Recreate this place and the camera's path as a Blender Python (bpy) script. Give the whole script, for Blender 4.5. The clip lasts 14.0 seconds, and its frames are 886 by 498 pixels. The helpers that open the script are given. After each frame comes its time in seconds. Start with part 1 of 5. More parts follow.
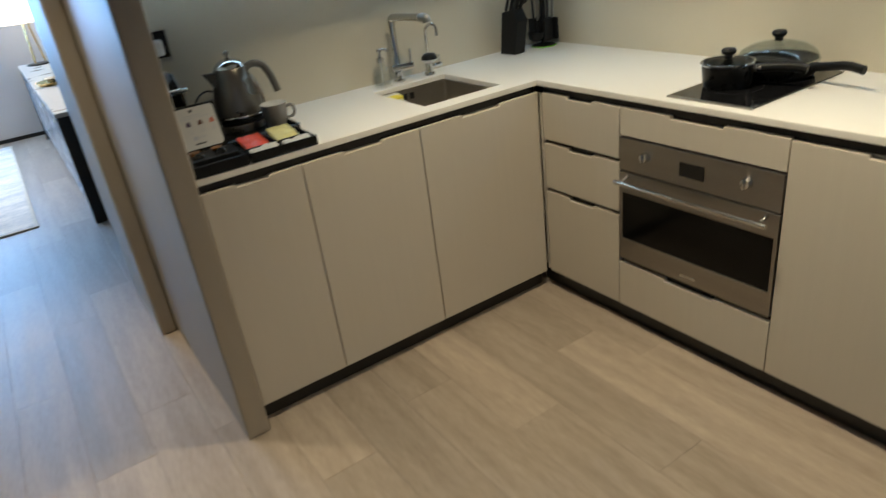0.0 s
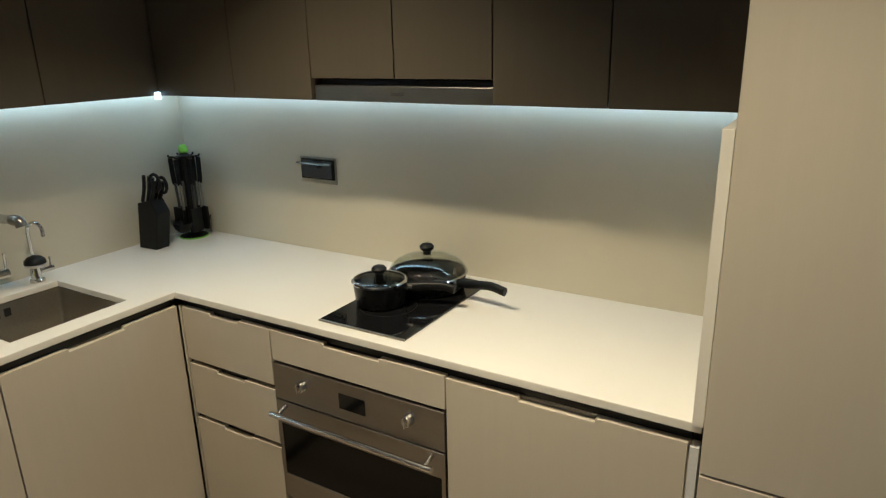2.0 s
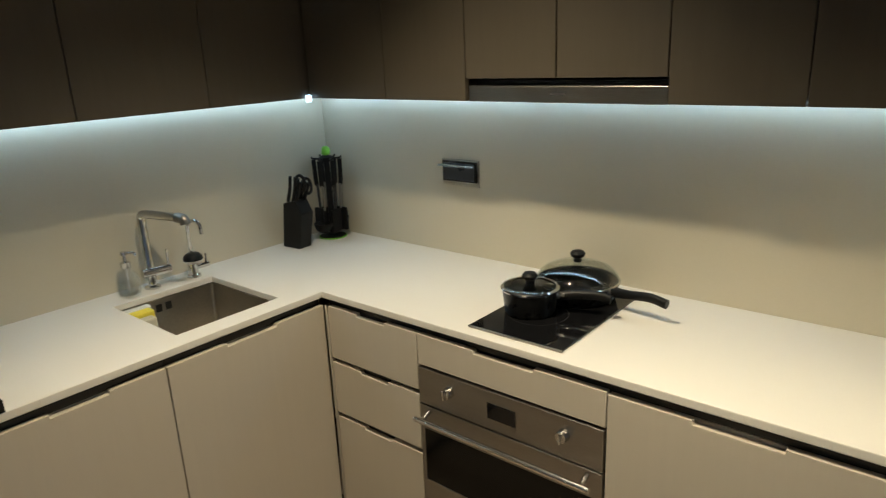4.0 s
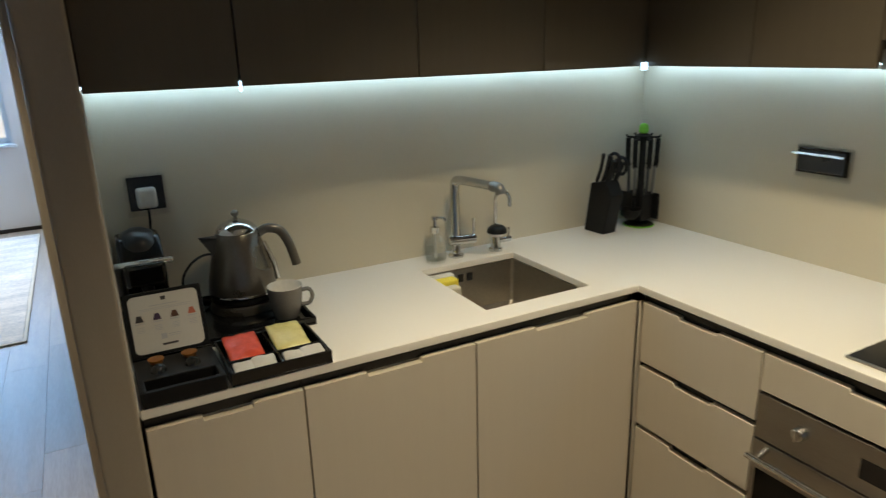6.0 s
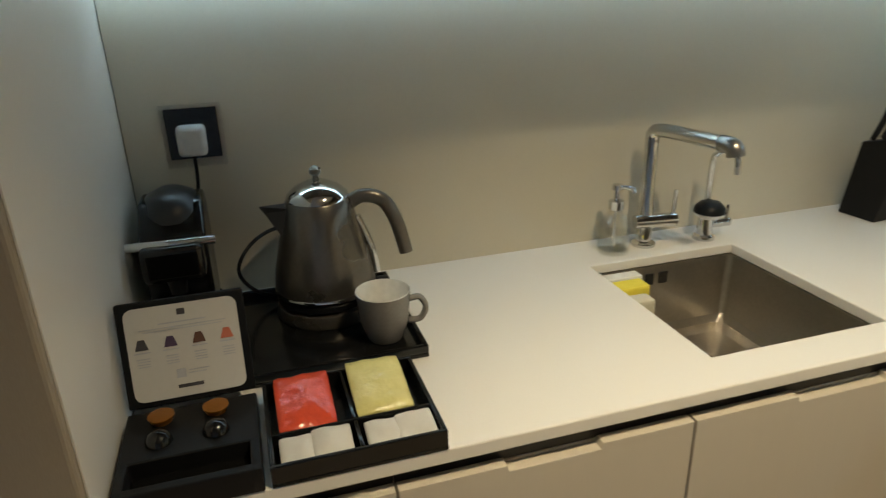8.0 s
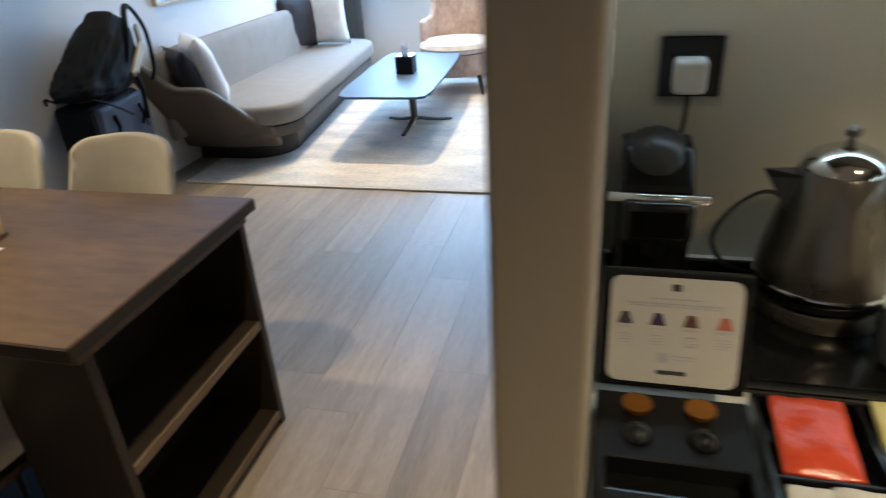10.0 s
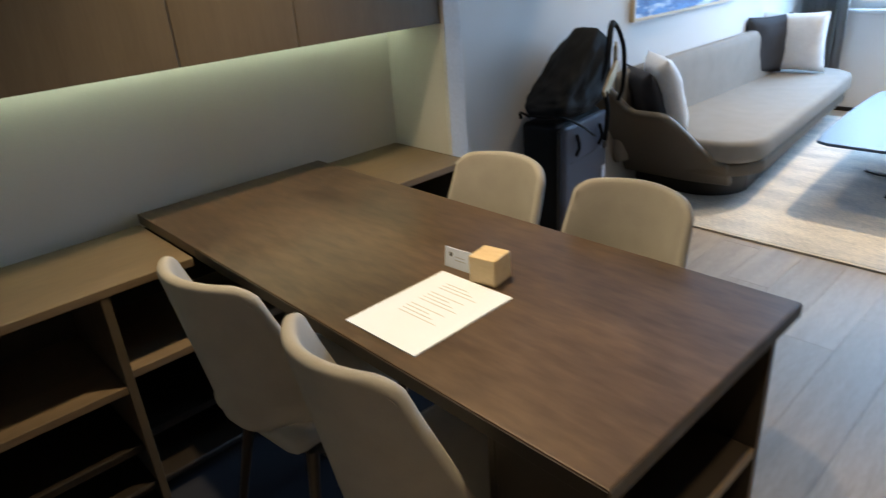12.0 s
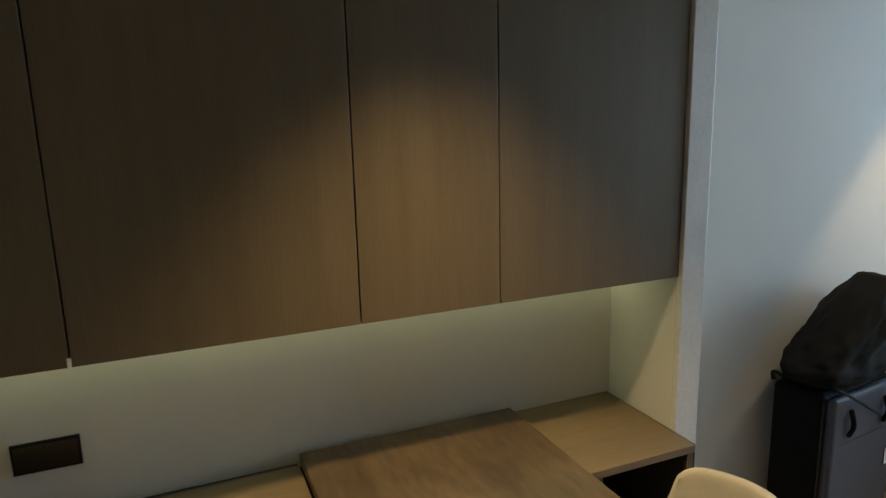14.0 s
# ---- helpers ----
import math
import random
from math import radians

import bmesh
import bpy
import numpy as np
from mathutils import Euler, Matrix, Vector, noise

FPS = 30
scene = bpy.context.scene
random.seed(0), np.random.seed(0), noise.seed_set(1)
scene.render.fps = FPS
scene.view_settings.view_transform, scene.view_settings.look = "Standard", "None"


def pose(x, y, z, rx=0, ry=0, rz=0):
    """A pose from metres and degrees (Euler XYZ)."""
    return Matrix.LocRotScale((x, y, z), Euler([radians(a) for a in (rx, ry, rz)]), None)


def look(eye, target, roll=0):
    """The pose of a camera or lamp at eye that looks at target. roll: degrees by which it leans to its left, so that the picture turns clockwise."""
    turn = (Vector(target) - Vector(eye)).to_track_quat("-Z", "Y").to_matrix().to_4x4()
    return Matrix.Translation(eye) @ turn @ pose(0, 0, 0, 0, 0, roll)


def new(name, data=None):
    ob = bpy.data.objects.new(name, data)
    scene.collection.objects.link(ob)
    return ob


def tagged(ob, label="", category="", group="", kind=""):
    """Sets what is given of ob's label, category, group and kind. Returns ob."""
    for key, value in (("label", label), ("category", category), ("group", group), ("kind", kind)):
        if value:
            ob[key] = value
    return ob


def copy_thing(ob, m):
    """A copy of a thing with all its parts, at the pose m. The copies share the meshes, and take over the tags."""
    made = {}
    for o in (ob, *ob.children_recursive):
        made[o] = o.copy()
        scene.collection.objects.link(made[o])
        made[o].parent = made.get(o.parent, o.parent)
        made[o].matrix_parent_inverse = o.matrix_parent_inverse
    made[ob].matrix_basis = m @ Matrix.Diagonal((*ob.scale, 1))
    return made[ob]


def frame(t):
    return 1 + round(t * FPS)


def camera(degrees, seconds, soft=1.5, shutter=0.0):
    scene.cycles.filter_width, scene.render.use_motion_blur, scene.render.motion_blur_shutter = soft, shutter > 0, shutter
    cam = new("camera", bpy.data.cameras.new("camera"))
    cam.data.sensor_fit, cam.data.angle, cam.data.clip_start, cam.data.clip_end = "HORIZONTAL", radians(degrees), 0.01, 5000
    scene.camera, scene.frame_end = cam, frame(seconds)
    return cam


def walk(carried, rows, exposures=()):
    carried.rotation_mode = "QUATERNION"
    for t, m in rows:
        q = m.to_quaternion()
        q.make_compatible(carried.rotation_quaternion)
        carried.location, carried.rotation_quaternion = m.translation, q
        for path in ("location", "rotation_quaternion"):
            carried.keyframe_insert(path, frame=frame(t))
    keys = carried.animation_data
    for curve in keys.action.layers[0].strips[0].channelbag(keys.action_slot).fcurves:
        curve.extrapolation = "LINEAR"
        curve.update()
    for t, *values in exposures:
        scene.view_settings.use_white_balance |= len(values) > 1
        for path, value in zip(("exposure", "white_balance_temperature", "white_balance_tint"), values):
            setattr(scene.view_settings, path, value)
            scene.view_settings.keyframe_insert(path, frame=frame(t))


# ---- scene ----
cam = camera(67.6, 14.0, soft=1.2, shutter=0.35)
PATH = [
    (0, (-2.24, -2.502, 1.483), (-1.311, -0.969, 0.596), -7.6),
    (0.5, (-1.96, -2.325, 1.542), (-0.82, -0.929, 0.676), -5.7),
    (1, (-1.845, -2.325, 1.522), (-0.338, -1.254, 0.76), -1.1),
    (1.5, (-1.805, -2.366, 1.605), (-0.187, -1.397, 0.939), -1.1),
    (2, (-1.819, -2.346, 1.637), (-0.184, -1.358, 1.044), -1.3),
    (2.2, (-1.813, -2.337, 1.644), (-0.182, -1.34, 1.054), -1.4),
    (4.5, (-1.865, -2.168, 1.613), (-0.498, -0.822, 1.047), -2.6),
    (5, (-1.877, -2.15, 1.587), (-0.635, -0.686, 1.024), -2.6),
    (5.5, (-1.885, -2.054, 1.561), (-0.804, -0.473, 0.985), -2.3),
    (6, (-1.895, -1.875, 1.558), (-0.983, -0.193, 0.977), -1.6),
    (6.5, (-1.835, -1.727, 1.537), (-1.06, 0.011, 0.923), -1.6),
    (7, (-1.703, -1.572, 1.521), (-1.018, 0.19, 0.871), -1.6),
    (7.2, (-1.683, -1.492, 1.497), (-0.997, 0.265, 0.833), -1.7),
    (9.5, (-1.673, -1.068, 1.423), (-1.895, 0.712, 0.538), -3.2),
    (10, (-1.873, -1.062, 1.443), (-2.34, 0.657, 0.533), -3.7),
    (10.5, (-2.101, -1.054, 1.443), (-2.744, 0.609, 0.536), -3.1),
    (11, (-2.213, -1.026, 1.463), (-3.096, 0.517, 0.545), -3.2),
    (11.5, (-2.309, -0.939, 1.478), (-3.454, 0.433, 0.58), -4.2),
    (12, (-2.423, -0.902, 1.495), (-3.777, 0.316, 0.668), -4.3),
    (12.5, (-2.571, -0.873, 1.549), (-4.099, 0.216, 0.856), -3.6),
    (13, (-2.66, -0.756, 1.613), (-4.359, 0.127, 1.036), -2.7),
    (13.5, (-2.718, -0.623, 1.714), (-4.521, 0.101, 1.238), -1.6),
    (14, (-2.771, -0.554, 1.751), (-4.579, 0.201, 1.349), -1.5),
]
walk(cam, [(t, look(eye, target, roll)) for t, eye, target, roll in PATH],
     [(0.0, 0.0, 6250, 10), (1.0, 0.0, 6300, 10), (2.0, -0.08, 6450, 10), (4.5, -0.08, 6550, 10), (7.2, -0.05, 6900, 10), (9.3, 0.22, 7000, 10), (10.0, 0.30, 7200, 13), (10.5, 0.04, 7200, 15), (11.0, 0.02, 7300, 15), (12.0, 0.02, 7500, 13), (12.5, 0.05, 7500, 10), (13.2, 0.06, 8200, 9), (14.0, -0.07, 9900, 9)])

# ---- world, daylight and lamps ----
world = bpy.data.worlds.new("world")
scene.world = world
world.use_nodes = True
wn = world.node_tree
sky = wn.nodes.new("ShaderNodeTexSky")
sky.sky_type = "NISHITA"
sky.sun_disc = False
sky.sun_elevation, sky.sun_rotation = radians(48), radians(170)
wn.links.new(sky.outputs[0], wn.nodes["Background"].inputs[0])
wn.nodes["Background"].inputs[1].default_value = 0.15
scene.view_settings.exposure = 0.0

sun = new("sun", bpy.data.lights.new("sun", "SUN"))
sun.data.energy, sun.data.angle, sun.data.color = 4.0, radians(0.5), (1.0, 0.95, 0.88)
sun.matrix_world = look((0, 0, 20), (0.6, 4.0, 15.5))

CEIL = 2.42
WARM, SOFT, COOL, GREENISH, DAY = (1.0, 0.865, 0.60), (1.0, 0.84, 0.565), (0.48, 0.75, 1.0), (0.74, 1.0, 0.74), (0.28, 0.56, 1.0)


def downlight(x, y, watts, cone=95, blend=0.7, color=WARM, lean=0.001):
    lamp = new("downlight_lamp", bpy.data.lights.new("downlight_lamp", "SPOT"))
    lamp.data.energy, lamp.data.color = watts, color
    lamp.data.spot_size, lamp.data.spot_blend, lamp.data.shadow_soft_size = radians(cone), blend, 0.045
    lamp.matrix_world = look((x, y, CEIL - 0.02), (x + lean, y + 0.001, 0))


downlight(-1.08, -1.20, 108, 104, 0.85, WARM, 0.26)
downlight(-1.14, -2.24, 72, 95, 0.8)
downlight(-2.42, -0.10, 96, 76, 1.0, SOFT)
downlight(-3.70, -1.30, 5, 62, 1.0, SOFT)
downlight(-3.80, 0.04, 134, 90, 1.0, SOFT)
downlight(-3.38, 3.82, 165, 100, 0.7)
downlight(-2.70, 3.30, 25, 90, 0.8)
downlight(-4.22, 2.45, 40, 66, 0.35)
daylight = new("window_daylight", bpy.data.lights.new("window_daylight", "AREA"))
daylight.data.shape, daylight.data.size, daylight.data.size_y = "RECTANGLE", 1.8, 1.4
daylight.data.energy, daylight.data.color = 150, DAY
daylight.matrix_world = look((-3.37, 5.36, 1.55), (-3.37, 0, 1.2))

# ---- materials ----
def mat(name, a, b=None, rough=0.5, metal=0.0, scale=6.0, stretch=(1, 1, 1), fine=None, bump=0.15, depth=0.002, rvar=0.12, spread=0.0, coat=0.0, detail=5.0):
    """Two tones mixed by a broad and a fine noise, with relief. stretch: the grain's direction. spread: tone change from piece to piece."""
    m = bpy.data.materials.new(name)
    m.use_nodes = True
    nt = m.node_tree
    p = nt.nodes["Principled BSDF"]
    b = b or tuple(c * 0.82 for c in a)
    co = nt.nodes.new("ShaderNodeTexCoord")
    mp = nt.nodes.new("ShaderNodeMapping")
    mp.inputs["Scale"].default_value = stretch
    nt.links.new(co.outputs["Object"], mp.inputs["Vector"])
    info = nt.nodes.new("ShaderNodeObjectInfo")
    shift = nt.nodes.new("ShaderNodeVectorMath")
    shift.operation = "MULTIPLY_ADD"
    shift.inputs[1].default_value = (37, 53, 29)
    nt.links.new(info.outputs["Random"], shift.inputs[0])
    nt.links.new(mp.outputs[0], shift.inputs[2])
    n1 = nt.nodes.new("ShaderNodeTexNoise")
    n1.inputs["Scale"].default_value, n1.inputs["Detail"].default_value = scale, detail
    n2 = nt.nodes.new("ShaderNodeTexNoise")
    n2.inputs["Scale"].default_value, n2.inputs["Detail"].default_value = fine or scale * 14, 3.0
    for n in (n1, n2):
        nt.links.new(shift.outputs[0], n.inputs["Vector"])
    mixf = nt.nodes.new("ShaderNodeMath")
    mixf.operation = "MULTIPLY_ADD"
    mixf.inputs[1].default_value = 0.45
    half = nt.nodes.new("ShaderNodeMath")
    half.operation = "MULTIPLY"
    half.inputs[1].default_value = 0.55
    nt.links.new(n1.outputs["Fac"], half.inputs[0])
    nt.links.new(n2.outputs["Fac"], mixf.inputs[0])
    nt.links.new(half.outputs[0], mixf.inputs[2])
    ramp = nt.nodes.new("ShaderNodeValToRGB")
    ramp.color_ramp.elements[0].position, ramp.color_ramp.elements[1].position = 0.34, 0.66
    ramp.color_ramp.elements[0].color, ramp.color_ramp.elements[1].color = (*b, 1), (*a, 1)
    nt.links.new(mixf.outputs[0], ramp.inputs[0])
    out = ramp.outputs[0]
    if spread:
        hsv = nt.nodes.new("ShaderNodeHueSaturation")
        val = nt.nodes.new("ShaderNodeMapRange")
        val.inputs["To Min"].default_value, val.inputs["To Max"].default_value = 1 - spread, 1 + spread
        nt.links.new(info.outputs["Random"], val.inputs["Value"])
        nt.links.new(val.outputs[0], hsv.inputs["Value"])
        nt.links.new(out, hsv.inputs["Color"])
        out = hsv.outputs[0]
    nt.links.new(out, p.inputs["Base Color"])
    rr = nt.nodes.new("ShaderNodeMapRange")
    rr.inputs["To Min"].default_value, rr.inputs["To Max"].default_value = max(0.02, rough - rvar), min(1, rough + rvar)
    nt.links.new(n1.outputs["Fac"], rr.inputs["Value"])
    nt.links.new(rr.outputs[0], p.inputs["Roughness"])
    p.inputs["Metallic"].default_value = metal
    p.inputs["Coat Weight"].default_value = coat
    if bump:
        bp = nt.nodes.new("ShaderNodeBump")
        bp.inputs["Strength"].default_value, bp.inputs["Distance"].default_value = bump, depth
        nt.links.new(n2.outputs["Fac"], bp.inputs["Height"])
        nt.links.new(bp.outputs[0], p.inputs["Normal"])
    return m


def glow(name, color, strength):
    m = bpy.data.materials.new(name)
    m.use_nodes = True
    p = m.node_tree.nodes["Principled BSDF"]
    p.inputs["Base Color"].default_value = (0.8, 0.8, 0.8, 1)
    p.inputs["Emission Color"].default_value = (*color, 1)
    p.inputs["Emission Strength"].default_value = strength
    return m


def glass(name, tint=(1, 1, 1), rough=0.02):
    m = bpy.data.materials.new(name)
    m.use_nodes = True
    p = m.node_tree.nodes["Principled BSDF"]
    p.inputs["Base Color"].default_value = (*tint, 1)
    p.inputs["Roughness"].default_value, p.inputs["IOR"].default_value = rough, 1.45
    p.inputs["Transmission Weight"].default_value = 1.0
    return m


def thin_glass(name, tint, shine):
    """A thin clear shell: it lets light straight through and keeps a sharp sheen."""
    m = bpy.data.materials.new(name)
    m.use_nodes = True
    nt = m.node_tree
    nt.nodes.remove(nt.nodes["Principled BSDF"])
    clear, gloss, both = nt.nodes.new("ShaderNodeBsdfTransparent"), nt.nodes.new("ShaderNodeBsdfGlossy"), nt.nodes.new("ShaderNodeMixShader")
    clear.inputs[0].default_value = (*tint, 1)
    gloss.inputs["Roughness"].default_value = 0.05
    both.inputs[0].default_value = shine
    nt.links.new(clear.outputs[0], both.inputs[1])
    nt.links.new(gloss.outputs[0], both.inputs[2])
    nt.links.new(both.outputs[0], nt.nodes["Material Output"].inputs[0])
    return m


PAINT = mat("wall_paint", (0.66, 0.64, 0.62), (0.62, 0.60, 0.575), 0.75, scale=2.5, fine=160, bump=0.12)
CEILING = mat("ceiling_paint", (0.58, 0.57, 0.55), (0.55, 0.54, 0.52), 0.85, scale=2, fine=120)
SPLASH = mat("splashback_panel", (0.65, 0.595, 0.472), (0.625, 0.57, 0.45), 0.42, scale=3, fine=260, bump=0.03)
QUARTZ = mat("quartz_worktop", (0.79, 0.755, 0.69), (0.765, 0.73, 0.665), 0.34, scale=2, fine=420, bump=0.02)
LAMINATE = mat("taupe_laminate", (0.565, 0.508, 0.42), (0.545, 0.489, 0.404), 0.46, scale=5, fine=70, stretch=(9, 9, 0.35), bump=0.05, depth=0.001)
UPPER = mat("greige_laminate", (0.096, 0.079, 0.057), (0.086, 0.070, 0.051), 0.46, scale=5, fine=70, stretch=(9, 9, 0.35), bump=0.10, depth=0.001)
PANEL = mat("beige_panel", (0.36, 0.31, 0.245), (0.325, 0.28, 0.22), 0.5, scale=6, fine=240, stretch=(3, 3, 0.6), bump=0.12, depth=0.001)
EDGE = mat("oak_edging", (0.62, 0.47, 0.30), None, 0.5, scale=8, stretch=(6, 6, 0.5))
PLINTH = mat("black_plinth", (0.012, 0.011, 0.010), None, 0.4)
OAK = mat("grey_oak_floor", (0.40, 0.325, 0.255), (0.26, 0.206, 0.157), 0.47, scale=3.2, fine=34, stretch=(7, 0.55, 1), bump=0.22, depth=0.0015, spread=0.15, rvar=0.1)
JOINT = mat("floor_joint", (0.12, 0.097, 0.078), None, 0.8)
WALNUT = mat("dark_walnut", (0.118, 0.074, 0.045), (0.046, 0.028, 0.017), 0.36, scale=2.0, fine=16, stretch=(0.7, 2.6, 2.6), bump=0.16, depth=0.001, rvar=0.08)
WALNUT_UP = mat("dark_walnut_upright", (0.112, 0.085, 0.055), (0.088, 0.066, 0.042), 0.42, scale=2.8, fine=30, stretch=(7, 7, 0.5), bump=0.14, depth=0.001)
# Brown wood darkened in its colour to stand for shade.
SHADED_WOOD = mat("shaded_brown_wood", (0.026, 0.019, 0.014), (0.016, 0.012, 0.009), 0.42, scale=2.8, fine=30, stretch=(7, 7, 0.5), bump=0.14, depth=0.001)
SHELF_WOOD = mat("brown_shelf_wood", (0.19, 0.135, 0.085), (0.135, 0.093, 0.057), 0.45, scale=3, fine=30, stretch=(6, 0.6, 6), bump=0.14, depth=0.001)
STEEL = mat("brushed_steel", (0.35, 0.33, 0.305), (0.29, 0.272, 0.25), 0.34, 1.0, scale=4, fine=120, stretch=(6, 0.4, 6), bump=0.05, depth=0.0005)
SINKSTEEL = mat("sink_steel", (0.55, 0.51, 0.45), (0.46, 0.425, 0.375), 0.33, 1.0, scale=6, fine=140, bump=0.03, depth=0.0005)
CHROME = mat("chrome", (0.66, 0.66, 0.65), (0.60, 0.60, 0.59), 0.07, 1.0, bump=0, rvar=0.03)
PEARL = mat("pearl_grey_metal", (0.185, 0.168, 0.142), (0.16, 0.145, 0.122), 0.28, 0.75, scale=10, bump=0.02, rvar=0.05)
BLACKGLASS = mat("black_glass", (0.008, 0.008, 0.009), None, 0.06, bump=0, rvar=0.02)
BLACK = mat("black_plastic", (0.008, 0.008, 0.0085), None, 0.42, scale=20, bump=0.06)
GLOSSBLACK = mat("gloss_black_plastic", (0.007, 0.007, 0.007), None, 0.16, scale=12, bump=0.01, rvar=0.06)
NONSTICK = mat("nonstick_coating", (0.009, 0.009, 0.009), None, 0.30, scale=30, bump=0.08)
GREYPLASTIC = mat("grey_plastic", (0.035, 0.034, 0.033), None, 0.35, bump=0.03)
SLATE = mat("slate_plastic", (0.040, 0.048, 0.062), None, 0.30, bump=0.02)
WHITEPLASTIC = mat("white_plastic", (0.78, 0.78, 0.76), None, 0.35, bump=0.02)
PAPER = mat("white_paper", (0.73, 0.81, 0.96), (0.71, 0.79, 0.94), 0.8, scale=20, bump=0.05)
SATIN = mat("satin_chrome", (0.80, 0.79, 0.76), None, 0.2, 1.0, bump=0, rvar=0.04)
CARD = mat("matt_card", (0.60, 0.585, 0.55), (0.57, 0.555, 0.52), 0.7, scale=12, bump=0.04)
INK = mat("grey_ink", (0.50, 0.51, 0.55), None, 0.8, bump=0)
INKDARK = mat("dark_ink", (0.06, 0.055, 0.06), None, 0.7, bump=0)
INKPURPLE = mat("purple_ink", (0.07, 0.04, 0.09), None, 0.7, bump=0)
INKBROWN = mat("brown_ink", (0.13, 0.06, 0.04), None, 0.7, bump=0)
INKRED = mat("red_ink", (0.55, 0.16, 0.10), None, 0.7, bump=0)
REDFOIL = mat("red_foil", (0.72, 0.09, 0.04), (0.55, 0.06, 0.03), 0.2, scale=25, fine=60, bump=0.6, depth=0.004)
YELLOWFOIL = mat("pale_yellow_foil", (0.68, 0.62, 0.26), (0.58, 0.52, 0.20), 0.2, scale=25, fine=60, bump=0.6, depth=0.004)
ORANGE = mat("amber_foil", (0.30, 0.11, 0.014), None, 0.3, 0.4, bump=0.2)
GREEN = mat("green_plastic", (0.22, 0.62, 0.05), None, 0.35, bump=0.02)
SPONGE = mat("yellow_sponge", (0.85, 0.72, 0.10), (0.75, 0.62, 0.06), 0.9, scale=60, bump=0.6)
CLOTH = mat("cream_cloth", (0.68, 0.63, 0.48), None, 0.9, scale=40, bump=0.4)
CERAMIC = mat("grey_glaze", (0.215, 0.20, 0.18), (0.18, 0.168, 0.15), 0.22, scale=16, bump=0.03)
CERAMICWHITE = mat("white_glaze", (0.78, 0.76, 0.70), None, 0.2, bump=0)
FABRIC = mat("beige_weave", (0.385, 0.365, 0.335), (0.325, 0.308, 0.283), 0.9, scale=14, fine=420, bump=0.45, depth=0.0015)
LEGWOOD = mat("dark_leg_wood", (0.05, 0.034, 0.024), None, 0.45, scale=6, stretch=(5, 5, 0.6))
SOFA = mat("grey_taupe_weave", (0.27, 0.25, 0.23), (0.22, 0.205, 0.19), 0.9, scale=9, fine=300, bump=0.45, depth=0.0015)
SOFASHELL = mat("dark_taupe_leather", (0.12, 0.10, 0.08), (0.098, 0.082, 0.065), 0.55, scale=14, fine=120, bump=0.2)
PILLOW = mat("pale_satin", (0.76, 0.76, 0.76), (0.64, 0.64, 0.65), 0.6, scale=14, fine=90, bump=0.4)
PILLOWDARK = mat("charcoal_velvet", (0.045, 0.045, 0.05), None, 0.8, scale=14, bump=0.3)
CHAIRPRINT = mat("blush_print", (0.60, 0.47, 0.40), (0.36, 0.24, 0.19), 0.85, scale=16, fine=60, stretch=(1, 1, 0.5), bump=0.3)
CHAIRPALE = mat("cream_print", (0.66, 0.60, 0.54), (0.50, 0.43, 0.38), 0.85, scale=18, fine=80, bump=0.3)
RUG = mat("distressed_rug", (0.84, 0.76, 0.66), (0.46, 0.445, 0.43), 0.95, scale=3.4, fine=38, stretch=(1, 2.4, 1), bump=0.5, depth=0.004, detail=9)
RUGEDGE = mat("rug_border", (0.70, 0.63, 0.52), (0.62, 0.56, 0.46), 0.95, scale=8, fine=120, bump=0.5, depth=0.003)
NAVYSHEET = mat("navy_matt_sheet", (0.011, 0.013, 0.022), (0.007, 0.009, 0.016), 0.95, scale=12, fine=260, bump=0.4)
# Blue-grey top with the window's blue reflection put into its colour.
TABLEGLASS = mat("smoked_table_top", (0.07, 0.12, 0.19), None, 0.48, bump=0, rvar=0.05)
GUNMETAL = mat("gunmetal", (0.12, 0.115, 0.11), None, 0.35, 1.0, bump=0.02)
STONE = mat("pale_stone_top", (0.56, 0.50, 0.43), (0.48, 0.43, 0.37), 0.3, scale=5, fine=60, bump=0.03)
CONSOLE = mat("grey_lacquer", (0.30, 0.31, 0.33), None, 0.25, bump=0.01)
BRASS = mat("brass", (0.80, 0.58, 0.26), (0.72, 0.50, 0.2), 0.22, 1.0, bump=0.02)
CASE = mat("black_nylon", (0.006, 0.006, 0.0065), (0.0035, 0.0035, 0.004), 0.8, scale=30, fine=300, bump=0.4)
CASEFRONT = mat("slate_nylon", (0.085, 0.092, 0.118), (0.066, 0.072, 0.094), 0.5, scale=24, fine=280, bump=0.4)
TAN = mat("tan_leather", (0.50, 0.40, 0.26), None, 0.55, scale=12, bump=0.2)
CURTAIN = mat("grey_curtain", (0.40, 0.38, 0.36), (0.34, 0.32, 0.30), 0.9, scale=8, fine=200, stretch=(5, 5, 0.3), bump=0.3)
ALU = mat("white_window_frame", (0.70, 0.71, 0.72), None, 0.4, bump=0.02)
FACADE = mat("white_facade", (0.80, 0.80, 0.79), (0.72, 0.72, 0.71), 0.8, scale=0.8, fine=9, bump=0.1)
FARGLASS = mat("far_window_glass", (0.05, 0.20, 0.48), None, 0.1, bump=0)
ASPHALT = mat("asphalt", (0.055, 0.055, 0.055), None, 0.9)
WOODBLOCK = mat("maple_block", (0.70, 0.53, 0.31), (0.60, 0.43, 0.23), 0.5, scale=8, fine=60, stretch=(1, 6, 6), bump=0.1)
LED = glow("led_diffuser_cool", COOL, 11)
LEDG = glow("led_diffuser_green", GREENISH, 8.8)
LEDCAP = glow("led_end_cap", COOL, 3.0)
